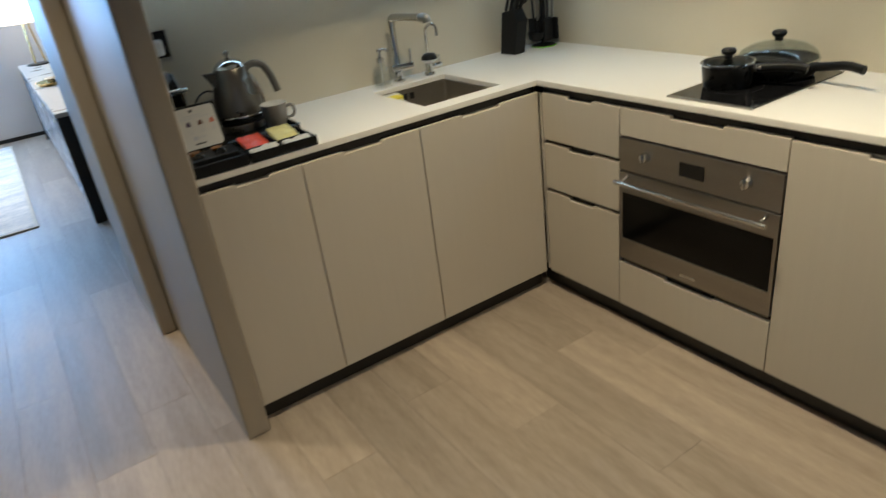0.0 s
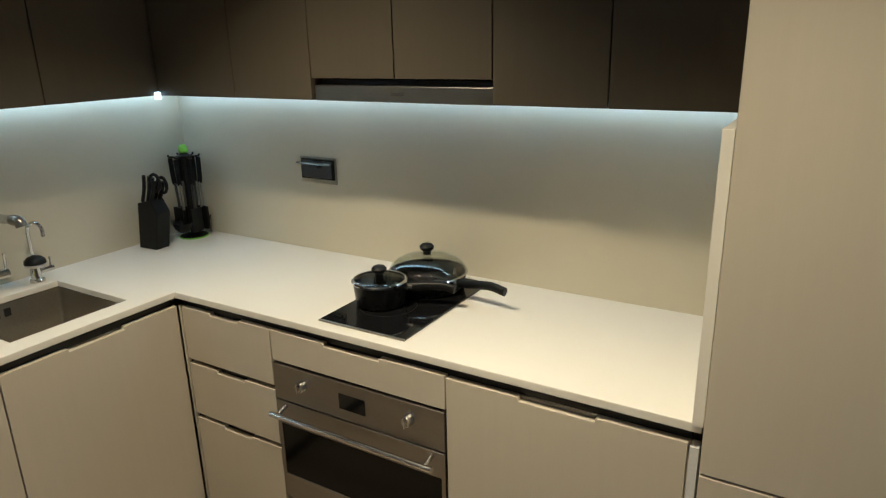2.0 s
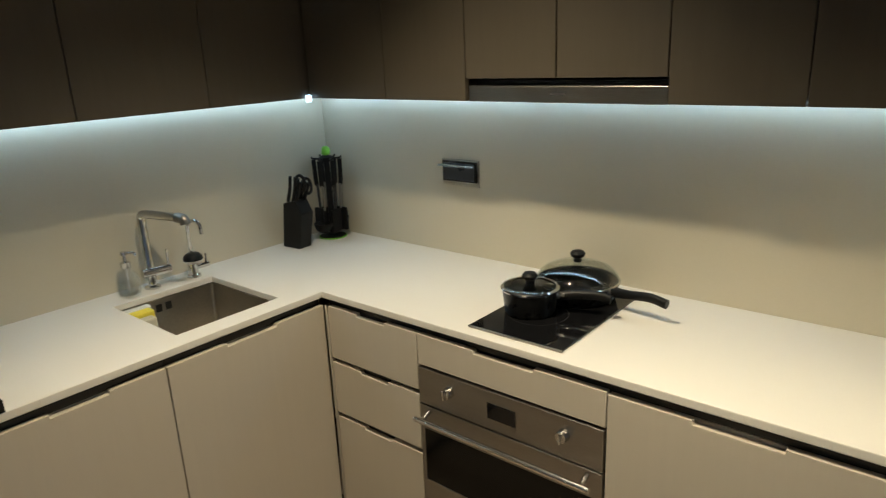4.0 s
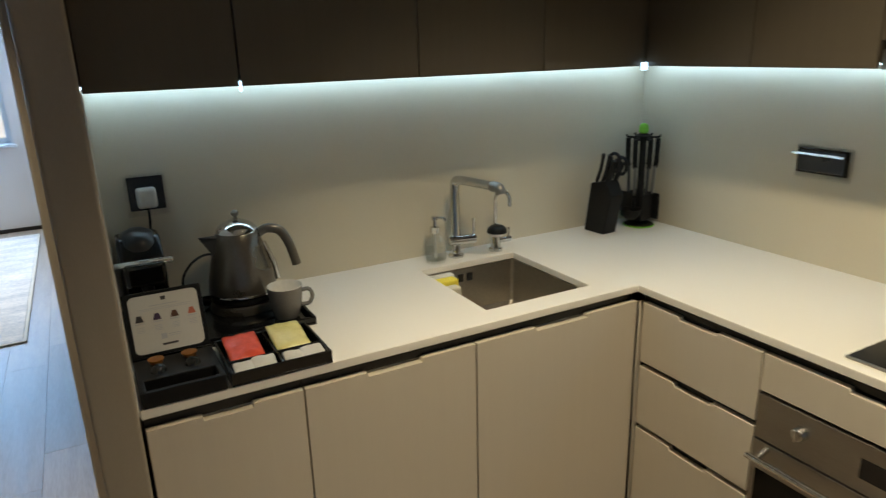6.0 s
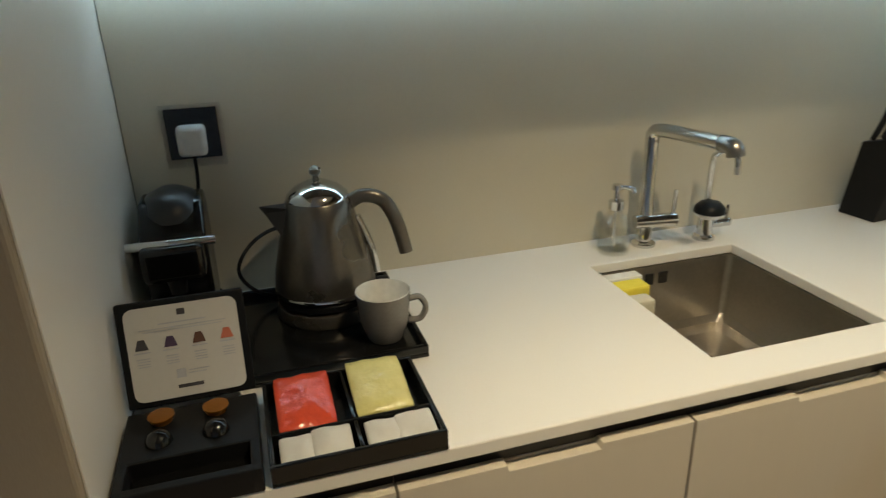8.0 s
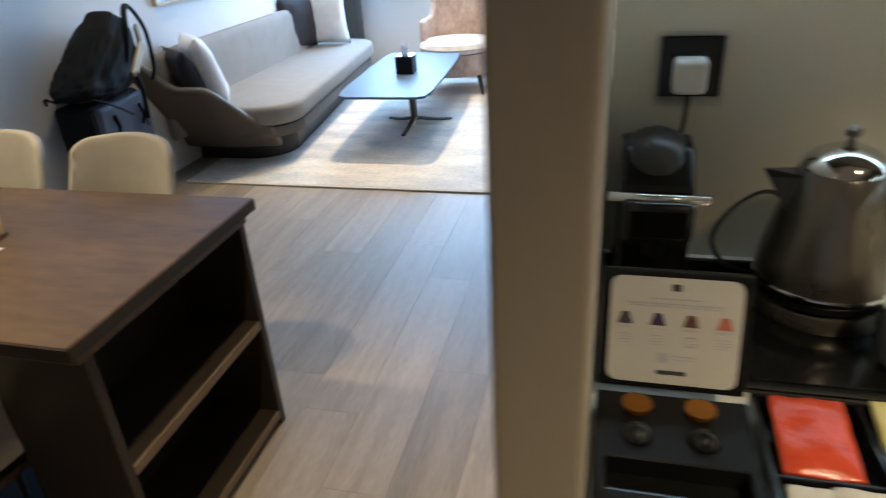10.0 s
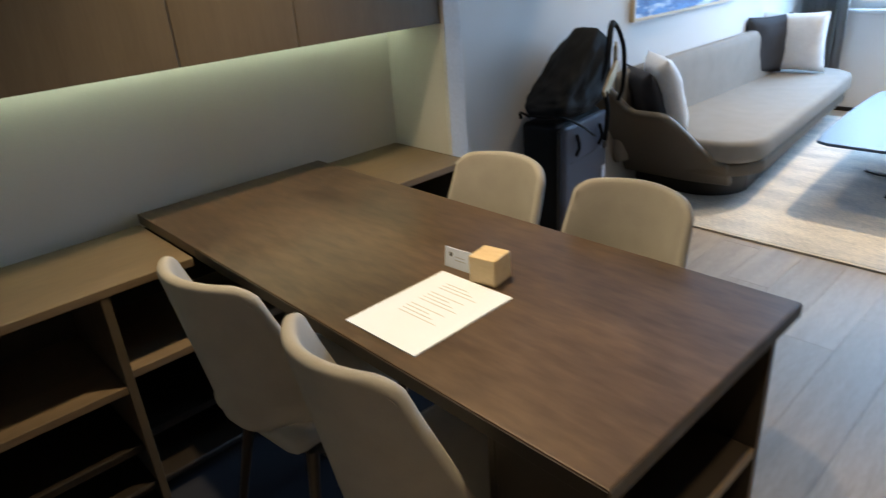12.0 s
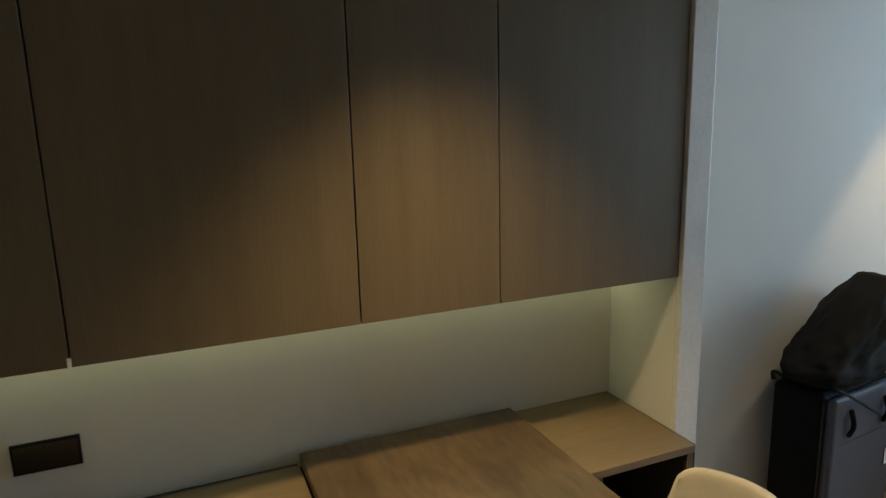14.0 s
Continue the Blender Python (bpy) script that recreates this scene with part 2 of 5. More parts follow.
BULB = glow("lit_shade", (1.0, 0.80, 0.52), 3.0)
GLASS = glass("clear_glass")
LIDGLASS = thin_glass("lid_glass", (0.90, 0.92, 0.91), 0.10)
CLEARGLASS = thin_glass("soap_bottle_glass", (0.98, 0.985, 0.98), 0.09)
SOAP = thin_glass("clear_soap", (0.98, 0.985, 0.97), 0.04)
ACRYLIC = glass("clear_acrylic", (0.96, 0.97, 0.97), 0.05)


def art_mat():
    """A blue and white abstract print with broken horizontal bands."""
    m = mat("blue_abstract_print", (0.10, 0.30, 0.62), (0.03, 0.10, 0.28), 0.6, scale=5, fine=30, stretch=(1, 0.9, 2.2), bump=0.1)
    nt = m.node_tree
    p = nt.nodes["Principled BSDF"]
    old = p.inputs["Base Color"].links[0].from_socket
    co = nt.nodes.new("ShaderNodeTexCoord")
    mp = nt.nodes.new("ShaderNodeMapping")
    mp.inputs["Scale"].default_value = (1, 2.0, 9.0)
    vor = nt.nodes.new("ShaderNodeTexNoise")
    vor.inputs["Scale"].default_value, vor.inputs["Detail"].default_value = 2.6, 8
    rp = nt.nodes.new("ShaderNodeValToRGB")
    rp.color_ramp.elements[0].position, rp.color_ramp.elements[1].position = 0.52, 0.68
    mx = nt.nodes.new("ShaderNodeMix")
    mx.data_type = "RGBA"
    mx.inputs["B"].default_value = (0.62, 0.70, 0.78, 1)
    nt.links.new(co.outputs["Object"], mp.inputs[0])
    nt.links.new(mp.outputs[0], vor.inputs["Vector"])
    nt.links.new(vor.outputs["Fac"], rp.inputs[0])
    nt.links.new(rp.outputs[0], mx.inputs["Factor"])
    nt.links.new(old, mx.inputs["A"])
    nt.links.new(mx.outputs["Result"], p.inputs["Base Color"])
    return m


ART = art_mat()
OVENGLASS = mat("oven_glass", (0.004, 0.004, 0.004), None, 0.12, bump=0, rvar=0.02)
for soft_black in (CASE, CASEFRONT, PILLOWDARK, BLACK, NONSTICK, OVENGLASS):
    soft_black.node_tree.nodes["Principled BSDF"].inputs["Specular IOR Level"].default_value = 0.2

# ---- shape helpers ----
ORIGIN = {}


def box(x0, x1, y0, y1, z0, z1, bevel=0.0, seg=2, bm=None):
    bm2 = bmesh.new()
    bmesh.ops.create_cube(bm2, size=1.0)
    for v in bm2.verts:
        v.co = Vector(((x0 + x1) / 2 + v.co.x * (x1 - x0), (y0 + y1) / 2 + v.co.y * (y1 - y0), (z0 + z1) / 2 + v.co.z * (z1 - z0)))
    if bevel:
        bmesh.ops.bevel(bm2, geom=bm2.edges[:], offset=bevel, segments=seg, profile=0.5, affect="EDGES")
    return join(bm, bm2)


def join(bm, extra):
    if bm is None:
        return extra
    me = bpy.data.meshes.new("tmp")
    extra.to_mesh(me)
    extra.free()
    bm.from_mesh(me)
    bpy.data.meshes.remove(me)
    return bm


def prism(poly, axis, a, b, bevel=0.0, seg=2, bm=None):
    """A polygon of (u, v) drawn out along an axis from a to b."""
    bm2 = bmesh.new()
    place = {"x": lambda u, v, w: (w, u, v), "y": lambda u, v, w: (u, w, v), "z": lambda u, v, w: (u, v, w)}[axis]
    lo = [bm2.verts.new(place(u, v, a)) for u, v in poly]
    hi = [bm2.verts.new(place(u, v, b)) for u, v in poly]
    bm2.faces.new(lo)
    bm2.faces.new(hi[::-1])
    n = len(poly)
    for i in range(n):
        bm2.faces.new((lo[i], hi[i], hi[(i + 1) % n], lo[(i + 1) % n]))
    bmesh.ops.recalc_face_normals(bm2, faces=bm2.faces[:])
    if bevel:
        sharp = [e for e in bm2.edges if e.calc_face_angle(0) > 0.6]
        bmesh.ops.bevel(bm2, geom=sharp, offset=bevel, segments=seg, profile=0.5, affect="EDGES")
    return join(bm, bm2)


def lathe(profile, x=0.0, y=0.0, seg=28, bm=None, sx=1.0, sy=1.0, cap=True):
    """A profile of (radius, z) turned round an upright axis at x, y."""
    bm2 = bmesh.new()
    rings = []
    for r, z in profile:
        if r < 1e-5:
            rings.append([bm2.verts.new((x, y, z))])
        else:
            rings.append([bm2.verts.new((x + sx * r * math.cos(2 * math.pi * i / seg), y + sy * r * math.sin(2 * math.pi * i / seg), z)) for i in range(seg)])
    for a, b in zip(rings, rings[1:]):
        for i in range(seg):
            j = (i + 1) % seg
            if len(a) == 1 and len(b) == 1:
                continue
            if len(a) == 1:
                bm2.faces.new((a[0], b[i], b[j]))
            elif len(b) == 1:
                bm2.faces.new((a[i], a[j], b[0]))
            else:
                bm2.faces.new((a[i], a[j], b[j], b[i]))
    for ring, flip in ((rings[0], True), (rings[-1], False)):
        if len(ring) > 1 and cap and profile[0] != profile[-1]:
            bm2.faces.new(ring[::-1] if flip else ring)
    bmesh.ops.recalc_face_normals(bm2, faces=bm2.faces[:])
    return join(bm, bm2)


def tube(points, r, seg=10, steps=6, bm=None, flat=1.0, taper=None):
    """A round bar along a smooth line through the points; flat squeezes it sideways; taper gives a radius factor at the end."""
    pts = [Vector(p) for p in points]
    if len(pts) > 2 and steps > 1:
        ext = [2 * pts[0] - pts[1]] + pts + [2 * pts[-1] - pts[-2]]
        line = []
        for i in range(1, len(ext) - 2):
            p0, p1, p2, p3 = ext[i - 1:i + 3]
            for k in range(steps):
                t = k / steps
                line.append(0.5 * (2 * p1 + (p2 - p0) * t + (2 * p0 - 5 * p1 + 4 * p2 - p3) * t * t + (3 * p1 - p0 - 3 * p2 + p3) * t ** 3))
        line.append(pts[-1])
    else:
        line = pts
    bm2 = bmesh.new()
    rings, side = [], None
    for i, p in enumerate(line):
        d = (line[min(i + 1, len(line) - 1)] - line[max(i - 1, 0)]).normalized()
        if side is None:
            side = d.orthogonal().normalized()
            if abs(d.z) < 0.9:
                side = d.cross(Vector((0, 0, 1))).normalized()
        side = (side - d * side.dot(d)).normalized()
        up = d.cross(side)
        k = r if taper is None else r * (1 + (taper - 1) * i / (len(line) - 1))
        rings.append([bm2.verts.new(p + side * (k * flat * math.cos(2 * math.pi * j / seg)) + up * (k * math.sin(2 * math.pi * j / seg))) for j in range(seg)])
    for a, b in zip(rings, rings[1:]):
        for j in range(seg):
            bm2.faces.new((a[j], a[(j + 1) % seg], b[(j + 1) % seg], b[j]))
    bm2.faces.new(rings[0][::-1])
    bm2.faces.new(rings[-1])
    bmesh.ops.recalc_face_normals(bm2, faces=bm2.faces[:])
    return join(bm, bm2)


def pad(x0, x1, y0, y1, z0, z1, r=0.05, puff=0.02, n=10):
    """A cushion: a rounded slab whose broad faces swell a little."""
    bm = bmesh.new()
    bmesh.ops.create_cube(bm, size=1.0)
    bmesh.ops.subdivide_edges(bm, edges=bm.edges[:], cuts=n, use_grid_fill=True)
    dx, dy, dz = x1 - x0, y1 - y0, z1 - z0
    for v in bm.verts:
        p = Vector((v.co.x * dx, v.co.y * dy, v.co.z * dz))
        h = Vector((dx / 2 - r, dy / 2 - r, dz / 2 - min(r, dz * 0.45)))
        c = Vector([max(-h[i], min(h[i], p[i])) for i in range(3)])
        d = p - c
        if d.length > 1e-6:
            k = min(r, dz * 0.45) if abs(d.z) > 1e-6 else r
            d = Vector((d.x, d.y, d.z)).normalized()
            p = c + Vector((d.x * r, d.y * r, d.z * min(r, dz * 0.45)))
        s = puff * (1 - (2 * v.co.x) ** 2) * (1 - (2 * v.co.y) ** 2)
        p.z += s if v.co.z > 0 else 0
        v.co = p + Vector(((x0 + x1) / 2, (y0 + y1) / 2, (z0 + z1) / 2))
    return bm


def pillow_mesh(w, h, t, n=14, crumple=0.012):
    """A scatter cushion standing in its own x-z plane, thick along y."""
    bm = bmesh.new()
    grid = {}
    for side in (-1, 1):
        for i in range(n + 1):
            for j in range(n + 1):
                u, v = 2 * i / n - 1, 2 * j / n - 1
                edge = i in (0, n) or j in (0, n)
                key = (0 if edge else side, i, j)
                if key in grid:
                    continue
                d = t / 2 * ((1 - u ** 4) * (1 - v ** 4)) ** 0.5
                pull = 1 - 0.07 * (1 - abs(u) ** 2) * abs(v) ** 3
                pull2 = 1 - 0.07 * (1 - abs(v) ** 2) * abs(u) ** 3
                wob = crumple * noise.noise(Vector((u * 2.1, v * 2.3, side * 3.0)))
                grid[key] = bm.verts.new((u * w / 2 * pull2, side * d + wob, v * h / 2 * pull))
    for side in (-1, 1):
        for i in range(n):
            for j in range(n):
                q = [grid[(0 if a in (0, n) or b in (0, n) else side, a, b)] for a, b in ((i, j), (i + 1, j), (i + 1, j + 1), (i, j + 1))]
                bm.faces.new(q if side < 0 else q[::-1])
    return bm


def turned(bm, m):
    bmesh.ops.transform(bm, matrix=m, verts=bm.verts[:])
    return bm


def mesh_object(name, bm, material, smooth=40):
    me = bpy.data.meshes.new(name)
    bm.to_mesh(me)
    bm.free()
    me.materials.append(material)
    if smooth:
        me.polygons.foreach_set("use_smooth", [True] * len(me.polygons))
        me.set_sharp_from_angle(angle=radians(smooth))
        areas = sorted(p.area for p in me.polygons)
        middle = areas[len(areas) // 2]
        if smooth <= 40:
            for p in me.polygons:
                if p.area > 0.0004 and p.area > 6 * middle:
                    p.use_smooth = False
    return new(name, me)


def thing(name, label, category, at=(0, 0, 0), group="", local=False):
    """An empty at the base of a thing. Its parts are drawn in the world's metres unless local."""
    ob = new(name)
    ob.empty_display_size = 0.05
    ob.location = at
    ORIGIN[ob] = Vector((0, 0, 0)) if local else Vector(at)
    return tagged(ob, label, category, group)


def part(name, bm, material, parent, label="", smooth=40):
    o = ORIGIN[parent]
    if o.length:
        bmesh.ops.translate(bm, vec=-o, verts=bm.verts[:])
    ob = mesh_object(name, bm, material, smooth)
    ob.parent = parent
    ORIGIN[ob] = o
    return tagged(ob, label)


def solid(name, bm, material, label, category, kind="", group="", smooth=40):
    """A thing of one mesh, its origin under its middle."""
    lo = [min(v.co[i] for v in bm.verts) for i in range(3)]
    hi = [max(v.co[i] for v in bm.verts) for i in range(3)]
    o = Vector(((lo[0] + hi[0]) / 2, (lo[1] + hi[1]) / 2, lo[2]))
    bmesh.ops.translate(bm, vec=-o, verts=bm.verts[:])
    ob = mesh_object(name, bm, material, smooth)
    ob.location = o
    ORIGIN[ob] = o
    return tagged(ob, label, category, group, kind)


def slab_with_hole(x0, x1, y0, y1, hx0, hx1, hy0, hy1, axis, a, b):
    """A wall of thickness a..b with one rectangular opening through it."""
    us, vs = (x0, hx0, hx1, x1), (y0, hy0, hy1, y1)
    cells = [(i, j) for i in range(3) for j in range(3) if (i, j) != (1, 1)]
    return cell_slab(us, vs, cells, axis, a, b)


def cell_slab(us, vs, cells, axis, a, b, bevel=0.0):
    bm = bmesh.new()
    place = {"x": lambda u, v, w: (w, u, v), "y": lambda u, v, w: (u, w, v), "z": lambda u, v, w: (u, v, w)}[axis]
    lo, hi = {}, {}

    def vert(store, i, j, w):
        if (i, j) not in store:
            store[(i, j)] = bm.verts.new(place(us[i], vs[j], w))
        return store[(i, j)]
    have = set(cells)
    for i, j in cells:
        c = ((i, j), (i + 1, j), (i + 1, j + 1), (i, j + 1))
        bm.faces.new([vert(lo, *k, a) for k in c])
        bm.faces.new([vert(hi, *k, b) for k in c][::-1])
        for k, (di, dj) in enumerate(((0, -1), (1, 0), (0, 1), (-1, 0))):
            if (i + di, j + dj) not in have:
                p, q = c[k], c[(k + 1) % 4]
                bm.faces.new((vert(lo, *p, a), vert(hi, *p, b), vert(hi, *q, b), vert(lo, *q, a)))
    bmesh.ops.recalc_face_normals(bm, faces=bm.faces[:])
    if bevel:
        sharp = [e for e in bm.edges if e.calc_face_angle(0) > 0.6]
        bmesh.ops.bevel(bm, geom=sharp, offset=bevel, segments=2, profile=0.5, affect="EDGES")
    return bm

# ---- the shell of the flat ----
UP_LINE = 1.50
WEST, EAST, NORTH, SOUTH = -4.645, 0.0, 5.39, -3.9


def structure(name, bm, material, label, smooth=0):
    return solid(name, bm, material, label, name.split("_")[0], kind="structure", smooth=smooth)


floor = structure("floor", box(WEST - 0.15, EAST + 0.15, SOUTH - 0.15, NORTH + 0.2, -0.12, -0.012), JOINT, "grey-brown oak plank floor throughout the flat")
structure("ceiling", box(WEST - 0.15, EAST + 0.15, SOUTH - 0.15, NORTH + 0.2, CEIL, CEIL + 0.12), CEILING, "plain white painted ceiling")
structure("wall_west", box(WEST - 0.15, WEST, SOUTH - 0.15, NORTH, 0, CEIL), PAINT, "smooth pale grey wall behind sofa and dining table")
structure("wall_east", box(EAST, EAST + 0.15, SOUTH - 0.15, 0.1, 0, CEIL), SPLASH, "pale beige panelled wall behind the hob")
structure("wall_south", box(WEST, EAST, SOUTH - 0.15, SOUTH, 0, CEIL), PAINT, "plain painted wall closing the entrance end")
structure("wall_kitchen_back", box(-1.875, EAST, 0.0, 0.1, 0, CEIL), SPLASH, "pale beige splashback wall behind the sink")
structure("wall_living_east", box(-1.5, -1.35, 0.1, NORTH, 0, CEIL), PAINT, "plain painted wall behind the console")
WIN = (-4.30, -2.42, 0.82, 2.28)
structure("wall_north", slab_with_hole(WEST - 0.15, -1.35, 0, CEIL, *WIN, "y", NORTH, NORTH + 0.2), PAINT, "pale grey window wall of the living room")
structure("baseboard", box(WEST, -1.5, NORTH - 0.012, NORTH, 0, 0.035), PLINTH, "black recessed skirting under the window wall")

# partition at the end of the sink run, with an edging strip
partition = thing("wall_partition", "beige partition panel closing the worktop end", "wall", (-1.915, 0.7, 0))
tagged(partition, kind="structure")
part("panel", box(-1.957, -1.879, -0.628, 2.04, 0, CEIL, 0.006, 3), PANEL, partition)
structure("trim", box(-2.026, -1.9575, 0.30, 0.87, 0, CEIL, 0.012, 3), PANEL, "pale beige upright casing on the long side of the partition", smooth=40)
part("lining", box(-1.879, -1.8765, -0.619, -0.001, 0.902, UP_LINE, 0.0008), QUARTZ, partition, "pale inner lining")

# window
window = thing("window_1", "white-framed living room window with daylight", "window", (-3.36, NORTH, 0.82))
tagged(window, kind="structure")
wx0, wx1, wz0, wz1 = WIN
fr = part("frame", slab_with_hole(wx0, wx1, wz0, wz1, wx0 + 0.05, wx1 - 0.05, wz0 + 0.05, wz1 - 0.05, "y", NORTH + 0.08, NORTH + 0.14), ALU, window)
part("mullion", box(-3.385, -3.335, NORTH + 0.08, NORTH + 0.14, wz0 + 0.05, wz1 - 0.05, 0.004), ALU, window)
part("sill", box(wx0 - 0.03, wx1 + 0.03, NORTH - 0.03, NORTH + 0.08, wz0 - 0.03, wz0 - 0.002, 0.006), ALU, window, "white window sill")
for x0, x1 in ((wx0 + 0.05, -3.385), (-3.335, wx1 - 0.05)):
    pane = part("pane", box(x0, x1, NORTH + 0.105, NORTH + 0.112, wz0 + 0.05, wz1 - 0.05), GLASS, window, smooth=0)
    pane.visible_shadow = False

# curtain beside the window
bm = bmesh.new()
cols = []
for i in range(61):
    x = -4.62 + 0.36 * i / 60
    y = 5.30 + 0.035 * math.sin(i * 0.9) + 0.01 * math.sin(i * 2.3)
    cols.append([bm.verts.new((x, y + 0.006 * math.sin(i + k), 0.02 + (2.36 - 0.02) * k / 6)) for k in range(7)])
for a, b in zip(cols, cols[1:]):
    for k in range(6):
        bm.faces.new((a[k], b[k], b[k + 1], a[k + 1]))
geo = bmesh.ops.solidify(bm, geom=bm.faces[:], thickness=0.004)
curtain = thing("curtain", "grey pleated curtain drawn aside by the window", "curtain", (-4.46, 5.30, 0.02))
part("drape", bm, CURTAIN, curtain, smooth=60)
part("rail", tube([(-4.64, 5.31, 2.38), (-2.2, 5.31, 2.38)], 0.012), ALU, curtain)

# outside: street and the facade across it
structure("ground", box(-400, 400, 6.2, 900, -12.2, -12.0), ASPHALT, "grey asphalt street far below the window")
facade = thing("apartment_building", "white rendered apartment block across the street", "building", (-5, 15, -12))
FY = 15.0
part("wall", box(-26, 20, FY, FY + 8, -12, 18), FACADE, facade)
part("roof", box(-26.4, 20.4, FY - 0.3, FY + 8.3, 18, 18.4, 0.05), FACADE, facade)
for i in range(12):
    for j in range(7):
        x, z = -20.4 + 2.55 * i, -8.4 + 3.1 * j
        w = part("window", box(x, x + 1.25, FY - 0.05, FY + 0.05, z, z + 1.15), FARGLASS, facade, smooth=0)
        part("frame", box(x - 0.05, x + 1.3, FY - 0.09, FY - 0.04, z + 0.36, z + 0.42), ALU, w, smooth=0)
        part("sill", box(x - 0.1, x + 1.35, FY - 0.15, FY + 0.02, z - 0.1, z - 0.02), FACADE, w, smooth=0)

# ---- kitchen ----
TOP, UNDER, DOORTOP = 0.900, 0.878, 0.852
FX, FY2 = -0.565, -0.588          # door faces of the hob run and of the sink run
UP0, UP1 = 1.488, 2.30            # upper cabinets


def notched(u0, u1, z0, z1, lip=True):
    """A door front whose top edge dips in the middle third for the fingers."""
    if not lip:
        return [(u0, z0), (u1, z0), (u1, z1), (u0, z1)]
    a, b = u0 + (u1 - u0) * 0.34, u0 + (u1 - u0) * 0.66
    d = 0.010
    return [(u0, z0), (u1, z0), (u1, z1), (b + 0.001, z1), (b - 0.001, z1 - d), (a + 0.001, z1 - d), (a - 0.001, z1), (u0, z1)]


# worktop, one L with the sink's opening cut through
us = (-1.876, -1.032, -0.684, -0.570, 0.0)
vs = (-2.186, -0.588, -0.513, -0.131, 0.0)
cells = [(0, 1), (0, 2), (0, 3), (1, 1), (1, 3), (2, 1), (2, 2), (2, 3), (3, 1), (3, 2), (3, 3), (3, 0)]
solid("worktop", cell_slab(us, vs, cells, "z", UNDER, TOP, 0.0025), QUARTZ, "cream quartz worktop running round the kitchen corner", "worktop")

# base units of the sink run
sink_edges = (-1.873, -1.551, -1.110, -0.568)
for k, (a, b) in enumerate(zip(sink_edges, sink_edges[1:])):
    unit = thing("base_cabinet", "taupe laminate base cabinet with a recessed grip edge", "cabinet", ((a + b) / 2, -0.3, 0), "base cabinets")
    if k == 0:
        part("body", box(a + 0.001, b - 0.001, FY2 + 0.02, -0.002, 0.09, 0.845), LAMINATE, unit)
    else:
        part("body", box(a + 0.001, b - 0.001, FY2 + 0.02, -0.530, 0.09, 0.845), LAMINATE, unit)
    part("grip_channel", box(a + 0.001, b - 0.001, FY2 + 0.022, -0.5300, 0.846, UNDER - 0.001), PLINTH, unit, "black grip channel")
    part("door", prism(notched(a + 0.002, b - 0.002, 0.075, DOORTOP), "y", FY2, FY2 + 0.019, 0.0012), LAMINATE, unit)
    part("plinth", box(a, b, -0.548, -0.53, 0.0, 0.074), PLINTH, unit)

# drawers, oven housing and dishwasher front of the hob run
DR0, DR1, OV1, DW1 = -0.592, -0.990, -1.585, -2.164
drawers = thing("drawer_cabinet", "taupe laminate drawer unit with three drawers", "cabinet", (-0.27, (DR0 + DR1) / 2, 0))
# Black carcass colour stands in for shade in the drawer gaps.
part("body", box(FX + 0.02, -0.002, DR1 + 0.001, DR0 - 0.001, 0.09, 0.845), PLINTH, drawers)
part("corner_post", box(FX + 0.002, FX + 0.02, DR0 + 0.0005, DR0 + 0.0035, 0.085, 0.85), LAMINATE, drawers)
for z0, z1 in ((0.670, DOORTOP), (0.468, 0.654), (0.085, 0.452)):
    part("drawer_front", prism(notched(DR1 + 0.003, DR0 - 0.014, z0, z1), "x", FX, FX + 0.019, 0.0012), LAMINATE, drawers)
part("grip_channel", box(FX + 0.022, -0.520, DR1, DR0, 0.846, UNDER - 0.001), PLINTH, drawers)
part("plinth", box(-0.525, -0.505, DR1, -0.53, 0, 0.074), PLINTH, drawers)

housing = thing("oven_cabinet", "taupe laminate oven housing with a low drawer", "cabinet", (-0.27, (DR1 + OV1) / 2, 0))
part("body", box(FX + 0.02, -0.002, OV1, DR1, 0.09, 0.275), PLINTH, housing)
part("filler_front", prism(notched(OV1 + 0.002, DR1 - 0.002, 0.757, DOORTOP), "x", FX, FX + 0.019, 0.0012), LAMINATE, housing)
part("drawer_front", prism(notched(OV1 + 0.002, DR1 - 0.002, 0.085, 0.268), "x", FX, FX + 0.019, 0.0012), LAMINATE, housing)
part("grip_channel", box(FX + 0.022, -0.520, OV1, DR1, 0.846, UNDER - 0.001), PLINTH, housing)
part("plinth", box(-0.525, -0.505, OV1, DR1, 0, 0.074), PLINTH, housing)

oven = thing("built_in_oven", "stainless steel built-in oven with bar handle", "oven", (-0.27, (DR1 + OV1) / 2, 0.285))
o0, o1 = OV1 + 0.003, DR1 - 0.003
part("body", box(FX + 0.012, -0.03, o0 + 0.004, o1 - 0.004, 0.285, 0.748), PLINTH, oven)
fascia = part("control_panel", box(FX - 0.004, FX + 0.012, o0, o1, 0.634, 0.750, 0.002), STEEL, oven)
part("display", box(FX - 0.0065, FX - 0.003, -1.331, -1.241, 0.668, 0.715, 0.001), BLACKGLASS, fascia, "dark display")
for yk in (-1.108, -1.476):
    part("knob", turned(lathe([(0, 0), (0.017, 0), (0.016, 0.014), (0.014, 0.02), (0, 0.021)], seg=20), Matrix.Translation((FX - 0.004, yk, 0.702)) @ Euler((0, radians(-90), 0)).to_matrix().to_4x4()), CHROME, fascia)
    part("knob_grip", box(FX - 0.032, FX - 0.022, yk - 0.003, yk + 0.003, 0.687, 0.717, 0.002), CHROME, fascia)
